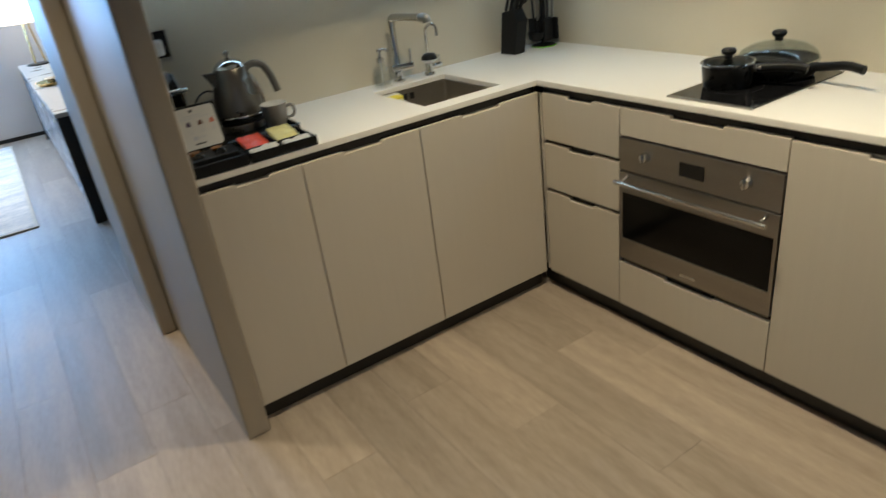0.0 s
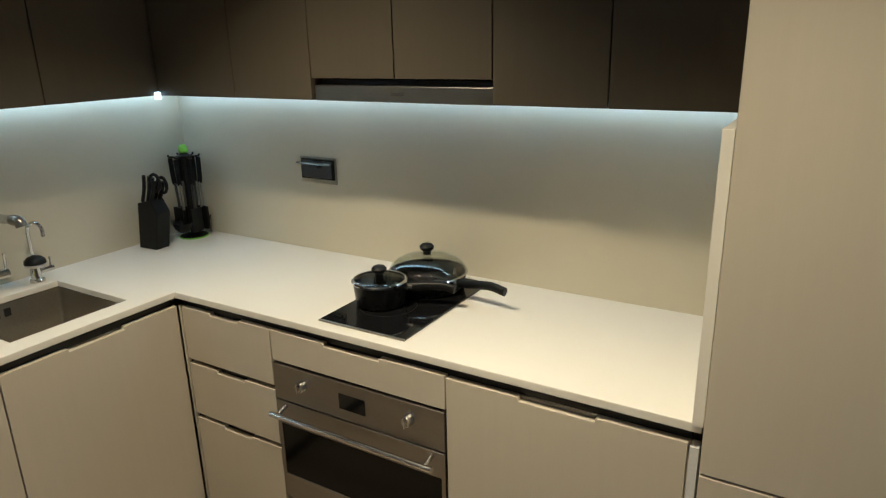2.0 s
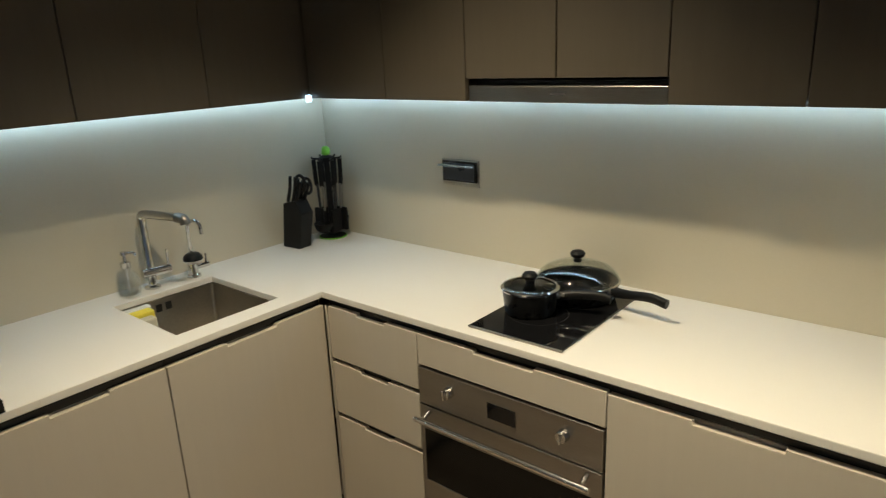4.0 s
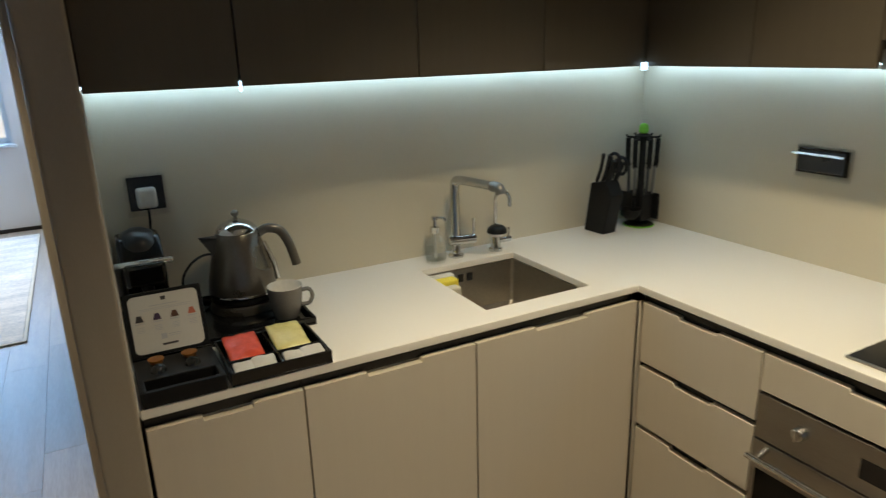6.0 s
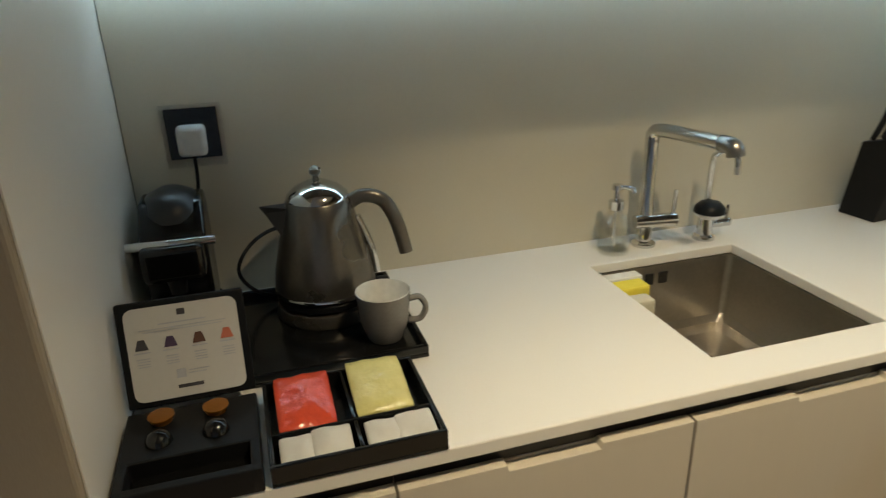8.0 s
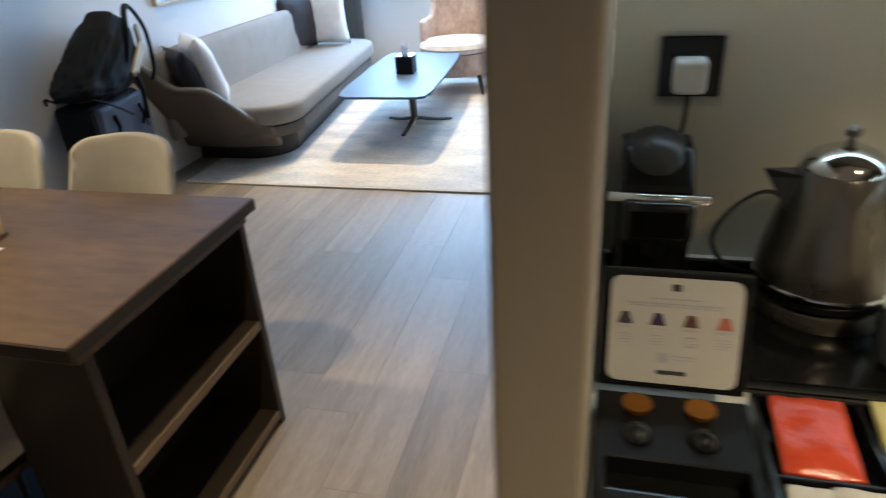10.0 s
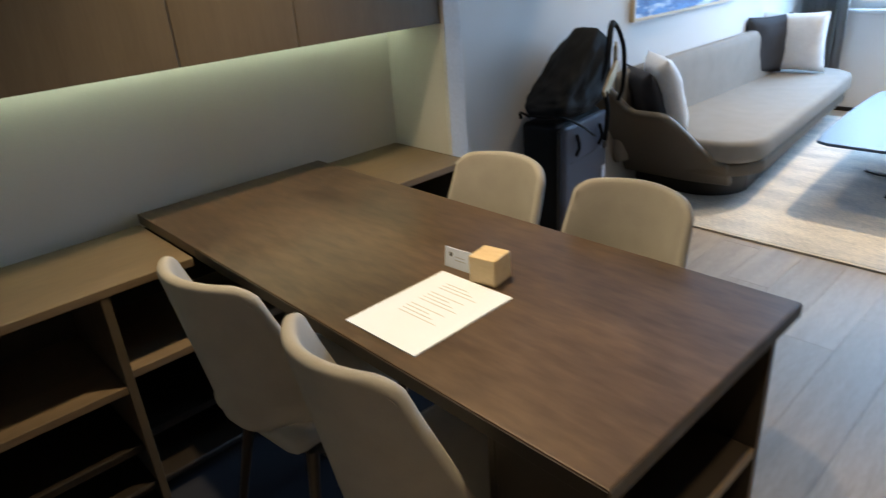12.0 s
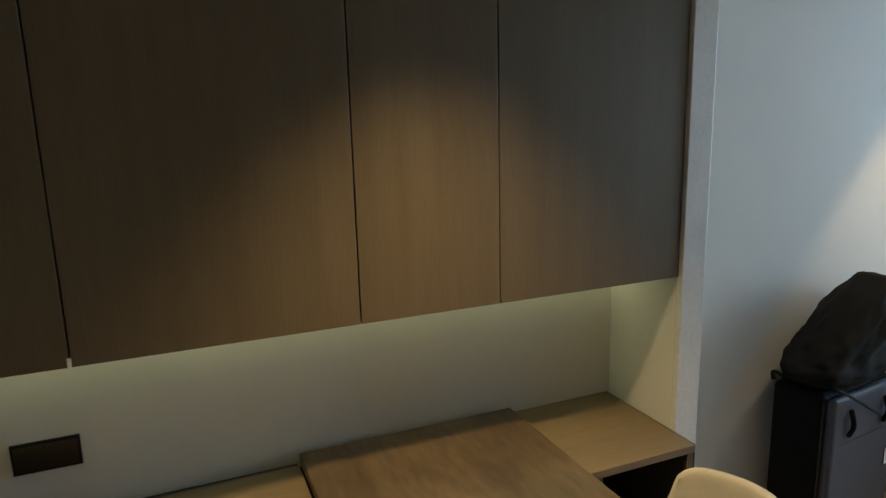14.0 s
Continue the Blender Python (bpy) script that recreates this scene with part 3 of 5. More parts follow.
door = part("oven_door", cell_slab((o0, o0 + 0.012, o1 - 0.012, o1), (0.288, 0.372, 0.552, 0.629), [(i, j) for i in range(3) for j in range(3) if (i, j) != (1, 1)], "x", FX - 0.004, FX + 0.011, 0.0015), STEEL, oven)
part("window", box(FX - 0.001, FX + 0.008, o0 + 0.012, o1 - 0.012, 0.372, 0.552), OVENGLASS, door, "black glass window")
hy0, hy1, hz = OV1 + 0.03, DR1 - 0.03, 0.603
part("handle", tube([(FX - 0.045, hy0 - 0.012, hz), (FX - 0.045, hy1 + 0.012, hz)], 0.0085, 14), SATIN, door, "polished bar handle")
for yk in (hy0 + 0.012, hy1 - 0.012):
    part("handle_post", tube([(FX - 0.004, yk, hz + 0.012), (FX - 0.046, yk, hz)], 0.007, 10, 1), CHROME, door)
part("badge", box(FX - 0.0055, FX - 0.003, -1.32, -1.26, 0.31, 0.318), CHROME, door)

dish = thing("dishwasher_cabinet", "wide taupe laminate dishwasher front", "cabinet", (-0.27, (OV1 + DW1) / 2, 0))
part("body", box(FX + 0.02, -0.002, DW1, OV1 - 0.001, 0.09, 0.845), LAMINATE, dish)
part("door", prism(notched(DW1 + 0.003, OV1 - 0.002, 0.085, DOORTOP - 0.005), "x", FX, FX + 0.019, 0.0012), LAMINATE, dish)
part("grip_channel", box(FX + 0.022, -0.520, DW1, OV1, 0.846, UNDER - 0.001), PLINTH, dish)
part("plinth", box(-0.525, -0.505, DW1, OV1, 0, 0.074), PLINTH, dish)
part("filler_strip", box(FX - 0.002, FX + 0.03, DW1 - 0.020, DW1 - 0.002, 0.085, 0.842, 0.001), ALU, dish, "narrow metal filler strip")

# tall unit beside the worktop
tall = thing("tall_cabinet", "tall beige laminate fridge cabinet", "cabinet", (-0.28, -2.50, 0))
part("body", box(-0.575, -0.002, -2.81, -2.190, 0.085, CEIL - 0.02), LAMINATE, tall)
part("side_panel", box(-0.584, -0.002, -2.1895, -2.168, 0.9005, UP0 - 0.002, 0.001), QUARTZ, tall, "pale side lining")
part("door", box(-0.596, -0.577, -2.808, -2.192, 0.806, CEIL - 0.03, 0.0015), LAMINATE, tall)
part("door", box(-0.596, -0.577, -2.808, -2.192, 0.088, 0.800, 0.0015), LAMINATE, tall)
part("plinth", box(-0.545, -0.525, -2.81, -2.190, 0, 0.084), PLINTH, tall)
solid("wall_cabinet", box(-0.60, -0.002, SOUTH + 0.002, -2.815, 0, CEIL - 0.02, 0.002), PANEL, "plain beige full-height panelling beside the tall cabinet", "panelling")

# upper cabinets
upx = (-1.874, -1.556, -1.105, -0.711, -0.3245)
for k, (a, b) in enumerate(zip(upx, upx[1:])):
    up = thing("upper_cabinet", "dark greige laminate wall cabinet above the sink run", "cabinet", ((a + b) / 2, -0.18, UP0), "wall cabinets")
    part("body", box(a + 0.001, -0.002 if k == 3 else b - 0.001, -0.298, -0.002, UP0 + 0.012, UP1), UPPER, up)
    part("door", box(a + 0.0018, b - 0.0018, -0.318, -0.300, UP0, UP1, 0.0012), UPPER, up)
upy = (-0.3195, -0.690, -1.010, -1.302, -1.594, -1.885, -2.186)
for k, (a, b) in enumerate(zip(upy, upy[1:])):
    up = thing("upper_cabinet", "dark greige laminate wall cabinet above the hob run", "cabinet", (-0.16, (a + b) / 2, UP0), "wall cabinets")
    z0 = UP0 + (0.062 if k in (2, 3) else 0)
    part("body", box(-0.303, -0.002, b + 0.001, a - 0.001, z0 + 0.012, UP1), UPPER, up)
    part("door", box(-0.323, -0.305, b + 0.0018, a - 0.0018, z0, UP1, 0.0012), UPPER, up)
solid("bulkhead", cell_slab((-1.875, -0.33, 0.0), (-2.186, -0.325, 0.0), [(0, 1), (1, 1), (1, 0)], "z", UP1 + 0.002, CEIL), CEILING, "white bulkhead over the wall cabinets", "bulkhead")

hood = thing("extractor_hood", "slim stainless steel slide-out extractor hood", "hood", (-0.16, -1.35, UP0))
part("body", box(-0.28, -0.01, -1.589, -1.014, UP0 + 0.004, UP0 + 0.056, 0.002), GREYPLASTIC, hood)
part("front", box(-0.312, -0.280, -1.592, -1.012, UP0 - 0.002, UP0 + 0.042, 0.0025), STEEL, hood)
part("badge", box(-0.3138, -0.311, -1.323, -1.281, UP0 + 0.017, UP0 + 0.024), INKDARK, hood)

# light strips under the wall cabinets
strip = thing("led_strip", "cool white light strip under the wall cabinets", "light", (-1.0, -0.06, UP0), "light strips")
part("diffuser", box(-1.87, -0.05, -0.042, -0.024, UP0 - 0.002, UP0 + 0.008), LED, strip)
part("profile", box(-1.87, -0.05, -0.046, -0.020, UP0 + 0.008, UP0 + 0.012), ALU, strip)
strip = thing("led_strip", "cool white light strip under the hob cabinets", "light", (-0.06, -1.2, UP0), "light strips")
part("diffuser", box(-0.042, -0.024, -2.18, -0.06, UP0 - 0.002, UP0 + 0.008), LED, strip)
part("profile", box(-0.046, -0.020, -2.18, -0.06, UP0 + 0.008, UP0 + 0.012), ALU, strip)
for x, y, w in ((-0.335, -0.328, 0.022), (-1.556, -0.3185, 0.005)):
    solid("led_end_cap", box(x - w / 2, x + w / 2, y - 0.004, y + 0.004, UP0 - 0.012, UP0 + 0.012, 0.002), LEDCAP, "small lit white end cap of the light strip", "light", group="light strip ends")

# hob
hob = thing("ceramic_hob", "narrow black glass two-zone ceramic hob", "hob", (-0.29, -1.30, TOP))
part("glass", box(-0.527, -0.045, -1.444, -1.155, TOP + 0.0005, TOP + 0.006, 0.001), BLACKGLASS, hob)
part("front_trim", box(-0.532, -0.5275, -1.445, -1.154, TOP + 0.0005, TOP + 0.007, 0.001), STEEL, hob, "steel front trim")
for x in (-0.355, -0.17):
    part("zone_ring", lathe([(0.085, TOP + 0.006), (0.085, TOP + 0.0063), (0.0842, TOP + 0.0063), (0.0842, TOP + 0.006), (0.085, TOP + 0.006)], x, -1.27, 36), GREYPLASTIC, hob)


def cookware(name, label, x, y, r, h, knob_z, handle):
    z = TOP + 0.0068
    pot = thing(name, label, "pan", (x, y, z))
    part("body", lathe([(0, z), (r * 0.86, z), (r * 0.93, z + 0.008), (r, z + h), (r + 0.003, z + h + 0.002), (r - 0.002, z + h + 0.002), (r * 0.91, z + 0.01), (0, z + 0.006)], x, y, 40), NONSTICK, pot)
    zr, dome = z + h + 0.004, knob_z - 0.004 - (z + h + 0.004)
    outer = [(r * math.cos(radians(11.25 * k)), zr + dome * math.sin(radians(11.25 * k)) ** 0.85) for k in range(8)] + [(0, zr + dome)]
    inner = [(max(0, a - 0.003) if a else 0, b - 0.003) for a, b in reversed(outer)]
    lid = part("lid", lathe(outer + inner + outer[:1], x, y, 40), LIDGLASS, pot, "clear glass lid")
    part("rim", lathe([(r + 0.0035, z + h + 0.0025), (r + 0.005, z + h + 0.006), (r + 0.001, z + h + 0.0095), (r - 0.004, z + h + 0.0085), (r - 0.004, z + h + 0.004), (r + 0.0035, z + h + 0.0025)], x, y, 40), CHROME, lid)
    part("knob", lathe([(0, knob_z - 0.004), (0.013, knob_z - 0.004), (0.012, knob_z + 0.006), (0.021, knob_z + 0.013), (0.023, knob_z + 0.021), (0.017, knob_z + 0.028), (0, knob_z + 0.030)], x, y, 20), BLACK, lid)
    part("handle", tube([(x + a, y + b, z + c) for a, b, c in handle], 0.0135, 12, 6, flat=0.8), BLACK, pot)
    a, b, c = handle[0]
    part("handle_collar", tube([(x + a * 0.9, y + b * 0.9, z + c), (x + a * 1.15, y + b * 1.15, z + c + 0.002)], 0.011, 10, 1), STEEL, pot)
    return pot


cookware("saucepan", "small black non-stick saucepan with glass lid", -0.352, -1.240, 0.078, 0.068, TOP + 0.094, [(0.03, -0.080, 0.055), (0.05, -0.13, 0.060), (0.065, -0.185, 0.062), (0.07, -0.215, 0.056)])
cookware("frying_pan", "black non-stick frying pan with domed glass lid", -0.168, -1.290, 0.122, 0.045, TOP + 0.118, [(-0.03, -0.128, 0.042), (-0.045, -0.185, 0.052), (-0.058, -0.25, 0.062), (-0.066, -0.30, 0.056)])

# sink
sink = thing("kitchen_sink", "undermounted brushed steel kitchen sink", "sink", (-0.855, -0.32, 0.70))
sx0, sx1, sy0, sy1, sz0 = -1.030, -0.686, -0.511, -0.133, 0.715


def sink_shell():
    """An open-topped basin with rounded inner corners and a fall to the waste."""
    def ring(r, z, inset):
        pts = []
        for cx, cy, a0 in ((sx1 - inset - r, sy1 - inset - r, 0), (sx0 + inset + r, sy1 - inset - r, 90), (sx0 + inset + r, sy0 + inset + r, 180), (sx1 - inset - r, sy0 + inset + r, 270)):
            for k in range(6):
                a = radians(a0 + 18 * k)
                pts.append((cx + r * math.cos(a), cy + r * math.sin(a), z))
        return pts
    b = bmesh.new()
    rings = [ring(0.014, UNDER - 0.001, -0.012), ring(0.012, UNDER - 0.001, 0.0), ring(0.012, sz0 + 0.02, 0.003), ring(0.02, sz0 + 0.004, 0.012), ring(0.03, sz0, 0.04)]
    vr = [[b.verts.new(p) for p in r] for r in rings]
    for a, c in zip(vr, vr[1:]):
        for k in range(len(a)):
            b.faces.new((a[k], a[(k + 1) % len(a)], c[(k + 1) % len(a)], c[k]))
    b.faces.new(vr[-1])
    bmesh.ops.recalc_face_normals(b, faces=b.faces[:])
    bmesh.ops.reverse_faces(b, faces=b.faces[:])
    return b


part("basin", sink_shell(), SINKSTEEL, sink)
part("drain", lathe([(0, sz0 + 0.001), (0.04, sz0 + 0.001), (0.042, sz0 + 0.003), (0.03, sz0 + 0.004), (0.028, sz0 + 0.002), (0, sz0 + 0.002)], -0.84, -0.30, 28), CHROME, sink)
for x in (-0.891, -0.857):
    part("overflow_slot", box(x - 0.010, x + 0.010, -0.1385, -0.135, 0.836, 0.862, 0.001), PLINTH, sink)
caddy = thing("sink_caddy", "white sink caddy holding a yellow sponge and cream cloth", "caddy", (-0.99, -0.20, 0.80))
part("tray", box(-1.0265, -0.930, -0.172, -0.140, 0.80, 0.880, 0.005), CERAMICWHITE, caddy)
solid("sponge", box(-1.0265, -0.945, -0.222, -0.180, 0.815, 0.882, 0.006), SPONGE, "yellow washing-up sponge in the sink", "sponge")
solid("dishcloth", box(-1.0265, -0.962, -0.268, -0.230, 0.790, 0.874, 0.007), CLOTH, "folded cream dishcloth hung in the sink", "cloth")

# tap
tap = thing("kitchen_tap", "polished chrome kitchen mixer tap with angular spout", "tap", (-0.866, -0.066, TOP))
tx, ty = -0.866, -0.066
part("base_ring", lathe([(0, TOP), (0.026, TOP), (0.026, TOP + 0.006), (0.018, TOP + 0.012), (0, TOP + 0.012)], tx, ty), CHROME, tap)
part("column", lathe([(0.0165, TOP + 0.01), (0.0165, TOP + 0.09), (0.014, TOP + 0.095), (0.014, TOP + 0.23)], tx, ty), CHROME, tap)
part("spout", tube([(tx, ty, TOP + 0.225), (tx + 0.001, ty - 0.002, TOP + 0.248), (tx + 0.006, ty - 0.022, TOP + 0.257), (tx + 0.024, ty - 0.095, TOP + 0.257), (tx + 0.040, ty - 0.165, TOP + 0.256)], 0.0145, 14), CHROME, tap)
part("nozzle", tube([(tx + 0.039, ty - 0.162, TOP + 0.256), (tx + 0.044, ty - 0.190, TOP + 0.254), (tx + 0.046, ty - 0.196, TOP + 0.238)], 0.0165, 14, 3), STEEL, tap)
lever = part("valve", tube([(tx - 0.03, ty - 0.006, TOP + 0.058), (tx + 0.062, ty - 0.02, TOP + 0.058)], 0.0155, 14), CHROME, tap)
part("lever", tube([(tx + 0.055, ty - 0.02, TOP + 0.060), (tx + 0.058, ty - 0.02, TOP + 0.125)], 0.0045, 10), CHROME, lever)

filt = thing("filter_tap", "slim chrome drinking water tap", "tap", (-0.720, -0.080, TOP))
fx, fy = -0.720, -0.080
part("base", lathe([(0, TOP), (0.024, TOP), (0.023, TOP + 0.008), (0.017, TOP + 0.012), (0.016, TOP + 0.05), (0, TOP + 0.052)], fx, fy), CHROME, filt)
part("knob", tube([(fx + 0.01, fy - 0.004, TOP + 0.034), (fx + 0.055, fy - 0.01, TOP + 0.036)], 0.0095, 12), CHROME, filt)
part("lever", tube([(fx + 0.046, fy - 0.01, TOP + 0.036), (fx + 0.048, fy - 0.01, TOP + 0.076)], 0.0035, 8), CHROME, filt)
part("gooseneck", tube([(fx, fy, TOP + 0.05), (fx, fy, TOP + 0.17), (fx + 0.003, fy - 0.010, TOP + 0.195), (fx + 0.010, fy - 0.034, TOP + 0.206), (fx + 0.017, fy - 0.054, TOP + 0.192), (fx + 0.018, fy - 0.057, TOP + 0.160)], 0.0062, 10), CHROME, filt)
plug = thing("tap_tag", "black and white oval tag hung round the drinking tap", "tag", (fx, fy, TOP + 0.05))
bm = lathe([(0.034, TOP + 0.066), (0.032, TOP + 0.078), (0.022, TOP + 0.088), (0, TOP + 0.091)], fx - 0.002, fy - 0.012, 26)
part("top", bm, BLACK, plug)
part("bottom", lathe([(0, TOP + 0.052), (0.02, TOP + 0.053), (0.031, TOP + 0.060), (0.034, TOP + 0.0655)], fx - 0.002, fy - 0.012, 26), WHITEPLASTIC, plug)

soap = thing("soap_dispenser", "clear glass soap dispenser with chrome pump", "dispenser", (-0.948, -0.078, TOP))
qx, qy = -0.948, -0.078
part("bottle", lathe([(0, TOP + 0.001), (0.033, TOP + 0.001), (0.036, TOP + 0.008), (0.036, TOP + 0.058), (0.030, TOP + 0.075), (0.016, TOP + 0.088), (0.014, TOP + 0.1), (0.012, TOP + 0.1), (0.013, TOP + 0.086), (0.027, TOP + 0.072), (0.033, TOP + 0.056), (0.033, TOP + 0.010), (0, TOP + 0.006)], qx, qy), CLEARGLASS, soap)
part("liquid", lathe([(0, TOP + 0.0065), (0.0322, TOP + 0.0105), (0.0322, TOP + 0.046), (0, TOP + 0.0462)], qx, qy), SOAP, soap, "clear liquid soap")
part("pump", lathe([(0.0155, TOP + 0.097), (0.0155, TOP + 0.115), (0.006, TOP + 0.119), (0.005, TOP + 0.138), (0.011, TOP + 0.140), (0.010, TOP + 0.150), (0, TOP + 0.151)], qx, qy), CHROME, soap)
part("nozzle", tube([(qx, qy, TOP + 0.145), (qx + 0.02, qy - 0.02, TOP + 0.145), (qx + 0.026, qy - 0.026, TOP + 0.136)], 0.0045, 10), CHROME, soap)
part("dip_tube", tube([(qx, qy, TOP + 0.012), (qx, qy, TOP + 0.098)], 0.0025, 8), WHITEPLASTIC, soap)

# knife block
block = thing("knife_block", "black knife block holding black-handled knives and scissors", "knife block", (-0.272, -0.090, TOP), local=True)
block.rotation_euler = (0, 0, radians(-86))
part("block", prism([(-0.046, 0), (0.048, 0), (0.080, 0.145), (0.050, 0.196), (-0.020, 0.180)], "y", -0.031, 0.031, 0.003), BLACK, block)
k = 0
for u, v, ln in ((-0.004, -0.018, 0.10), (-0.004, 0.016, 0.085), (0.024, -0.018, 0.095), (0.024, 0.016, 0.075), (0.046, -0.018, 0.075), (0.050, 0.016, 0.065)):
    z0 = 0.188 + 0.15 * u
    part("knife_handle", tube([(u, v, z0), (u + 0.018, v, z0 + ln * 0.5), (u + 0.030, v * 1.15, z0 + ln)], 0.0095, 10, 4, flat=0.7), BLACK, block)
part("scissor_loop", tube([(0.070 + 0.026 * math.sin(a), -0.012, 0.262 + 0.032 * math.cos(a)) for a in [2 * math.pi * i / 12 for i in range(13)]], 0.006, 8, 3), BLACK, block)
part("scissor_loop", tube([(0.078 + 0.022 * math.sin(a), 0.014, 0.249 + 0.030 * math.cos(a)) for a in [2 * math.pi * i / 12 for i in range(13)]], 0.006, 8, 3), BLACK, block)

# utensil stand
uten = thing("utensil_stand", "black rotating stand hung with kitchen utensils", "utensil stand", (-0.092, -0.104, TOP), local=True)
part("foot", lathe([(0, 0), (0.056, 0), (0.054, 0.006), (0.03, 0.012), (0, 0.016)]), BLACK, uten)
part("foot_rim", lathe([(0.0555, 0.0), (0.058, 0.001), (0.058, 0.004), (0.0555, 0.005)]), GREEN, uten, "green foot rim")
part("pole", lathe([(0.013, 0.01), (0.012, 0.33), (0, 0.331)]), BLACK, uten)
part("carousel", lathe([(0, 0.318), (0.028, 0.318), (0.03, 0.334), (0.014, 0.342), (0, 0.344)]), BLACK, uten)
part("finial", lathe([(0.012, 0.342), (0.018, 0.348), (0.016, 0.370), (0.008, 0.378), (0, 0.379)]), GREEN, uten, "green finial")
for i in range(6):
    a = radians(60 * i + 15)
    c, s = math.cos(a), math.sin(a)
    part("hook", tube([(0.02 * c, 0.02 * s, 0.328), (0.055 * c, 0.055 * s, 0.330), (0.058 * c, 0.058 * s, 0.338)], 0.004, 6, 2), BLACK, uten)
    tool = part("utensil_handle", tube([(0.052 * c, 0.052 * s, 0.325), (0.050 * c, 0.050 * s, 0.24), (0.046 * c, 0.046 * s, 0.22)], 0.009, 8, 2, flat=0.6), BLACK, uten)
    part("shaft", tube([(0.046 * c, 0.046 * s, 0.225), (0.042 * c, 0.042 * s, 0.12)], 0.0055, 8, 1, flat=1.6), (GREYPLASTIC, STEEL)[i % 2], tool)
    if i % 3 == 0:
        head = lathe([(0, 0.030), (0.020, 0.034), (0.034, 0.050), (0.040, 0.072), (0.038, 0.072), (0.031, 0.053), (0.018, 0.038), (0, 0.035)], 0.014 * c, 0.014 * s, 20)
        join(head, tube([(0, 0, 0.070), (-0.006 * c, -0.006 * s, 0.13)], 0.006, 8, 1))
    else:
        head = turned(pad(-0.030, 0.030, -0.006, 0.006, 0.028, 0.125, 0.005, 0.0, 4), Matrix.Rotation(a + radians(90 + 22 * (i % 3)), 4, "Z"))
    part("utensil_head", turned(head, Matrix.Translation((0.046 * c, 0.046 * s, 0))), BLACK, tool)

# sockets and switch
def socket(name, label, wall, u0, u1, z0, z1, plate=0.007):
    so = thing(name, label, "socket", ((u0 + u1) / 2, -0.005, z0) if wall == "y" else (-0.005, (u0 + u1) / 2, z0))
    def slab(a0, a1, b0, b1, d0, d1, bev=0.0012):
        return box(a0, a1, -d1, -d0, b0, b1, bev) if wall == "y" else box(-d1, -d0, a0, a1, b0, b1, bev)
    part("clear_plate", slab(u0 - plate, u1 + plate, z0 - 0.016, z1 + 0.006, 0.0005, 0.003), ACRYLIC, so)
    part("faceplate", slab(u0, u1, z0, z1, 0.0035, 0.010), GLOSSBLACK, so)
    return so, slab


so, slab = socket("wall_socket", "black wall socket with a white plug in it", "y", -1.804, -1.717, 1.171, 1.259)
solid("power_plug", box(-1.787, -1.739, -0.045, -0.0102, 1.181, 1.233, 0.008, 3), WHITEPLASTIC, "white power plug in the wall socket", "plug")
solid("power_cable", tube([(-1.763, -0.035, 1.182), (-1.764, -0.030, 1.14), (-1.772, -0.02, 1.08), (-1.78, -0.006, 1.0), (-1.77, -0.006, 0.918)], 0.0032, 8), BLACK, "thin black cable hanging from the plug", "cable")
so, slab = socket("wall_switch", "dark double switch with a clear backplate", "x", -0.803, -0.650, 1.174, 1.247)
part("rocker", slab(-0.794, -0.656, 1.180, 1.241, 0.0102, 0.0125), SLATE, so)
# Added wedge, tilted to imitate the light strip's reflection on the plate.
part("shine_bar", prism([(-0.0127, 1.2335), (-0.0205, 1.2275), (-0.0127, 1.2265)], "y", -0.792, -0.632), CHROME, so, "chrome wedge added to mimic a light reflection")

# ---- coffee corner ----
tray = thing("serving_tray", "black lacquered serving tray on the worktop", "tray", (-1.656, -0.1970, TOP))
part("base", box(-1.869, -1.443, -0.3650, -0.055, TOP + 0.0005, TOP + 0.008, 0.002), GLOSSBLACK, tray)
for b in ((-1.869, -1.443, -0.3650, -0.3570), (-1.869, -1.443, -0.063, -0.055), (-1.869, -1.861, -0.3570, -0.063), (-1.451, -1.443, -0.3570, -0.063)):
    part("rim", box(*b, TOP + 0.008, TOP + 0.022, 0.002), GLOSSBLACK, tray)
TZ = TOP + 0.0085

kettle = thing("electric_kettle", "pearl grey electric kettle with chrome lid", "kettle", (-1.571, -0.145, TZ))
kx, ky = -1.571, -0.150
part("power_base", lathe([(0, TZ), (0.088, TZ), (0.090, TZ + 0.006), (0.086, TZ + 0.022), (0.078, TZ + 0.026), (0, TZ + 0.027)], kx, ky, 36), PEARL, kettle)
part("base_ring", lathe([(0.082, TZ + 0.0275), (0.086, TZ + 0.030), (0.086, TZ + 0.040), (0.083, TZ + 0.043), (0, TZ + 0.0435)], kx, ky, 36), BLACK, kettle)
part("body", lathe([(0, TZ + 0.044), (0.085, TZ + 0.044), (0.0875, TZ + 0.055), (0.084, TZ + 0.085), (0.074, TZ + 0.130), (0.063, TZ + 0.173), (0.0545, TZ + 0.205), (0.051, TZ + 0.209), (0, TZ + 0.210)], kx, ky, 40), PEARL, kettle)
part("chrome_band", lathe([(0.0865, TZ + 0.044), (0.089, TZ + 0.046), (0.089, TZ + 0.050), (0.0875, TZ + 0.052)], kx, ky, 40), CHROME, kettle)
lid = part("lid", lathe([(0.0535, TZ + 0.208), (0.051, TZ + 0.216), (0.038, TZ + 0.228), (0.018, TZ + 0.237), (0, TZ + 0.239)], kx, ky, 36), CHROME, kettle, "domed chrome lid")
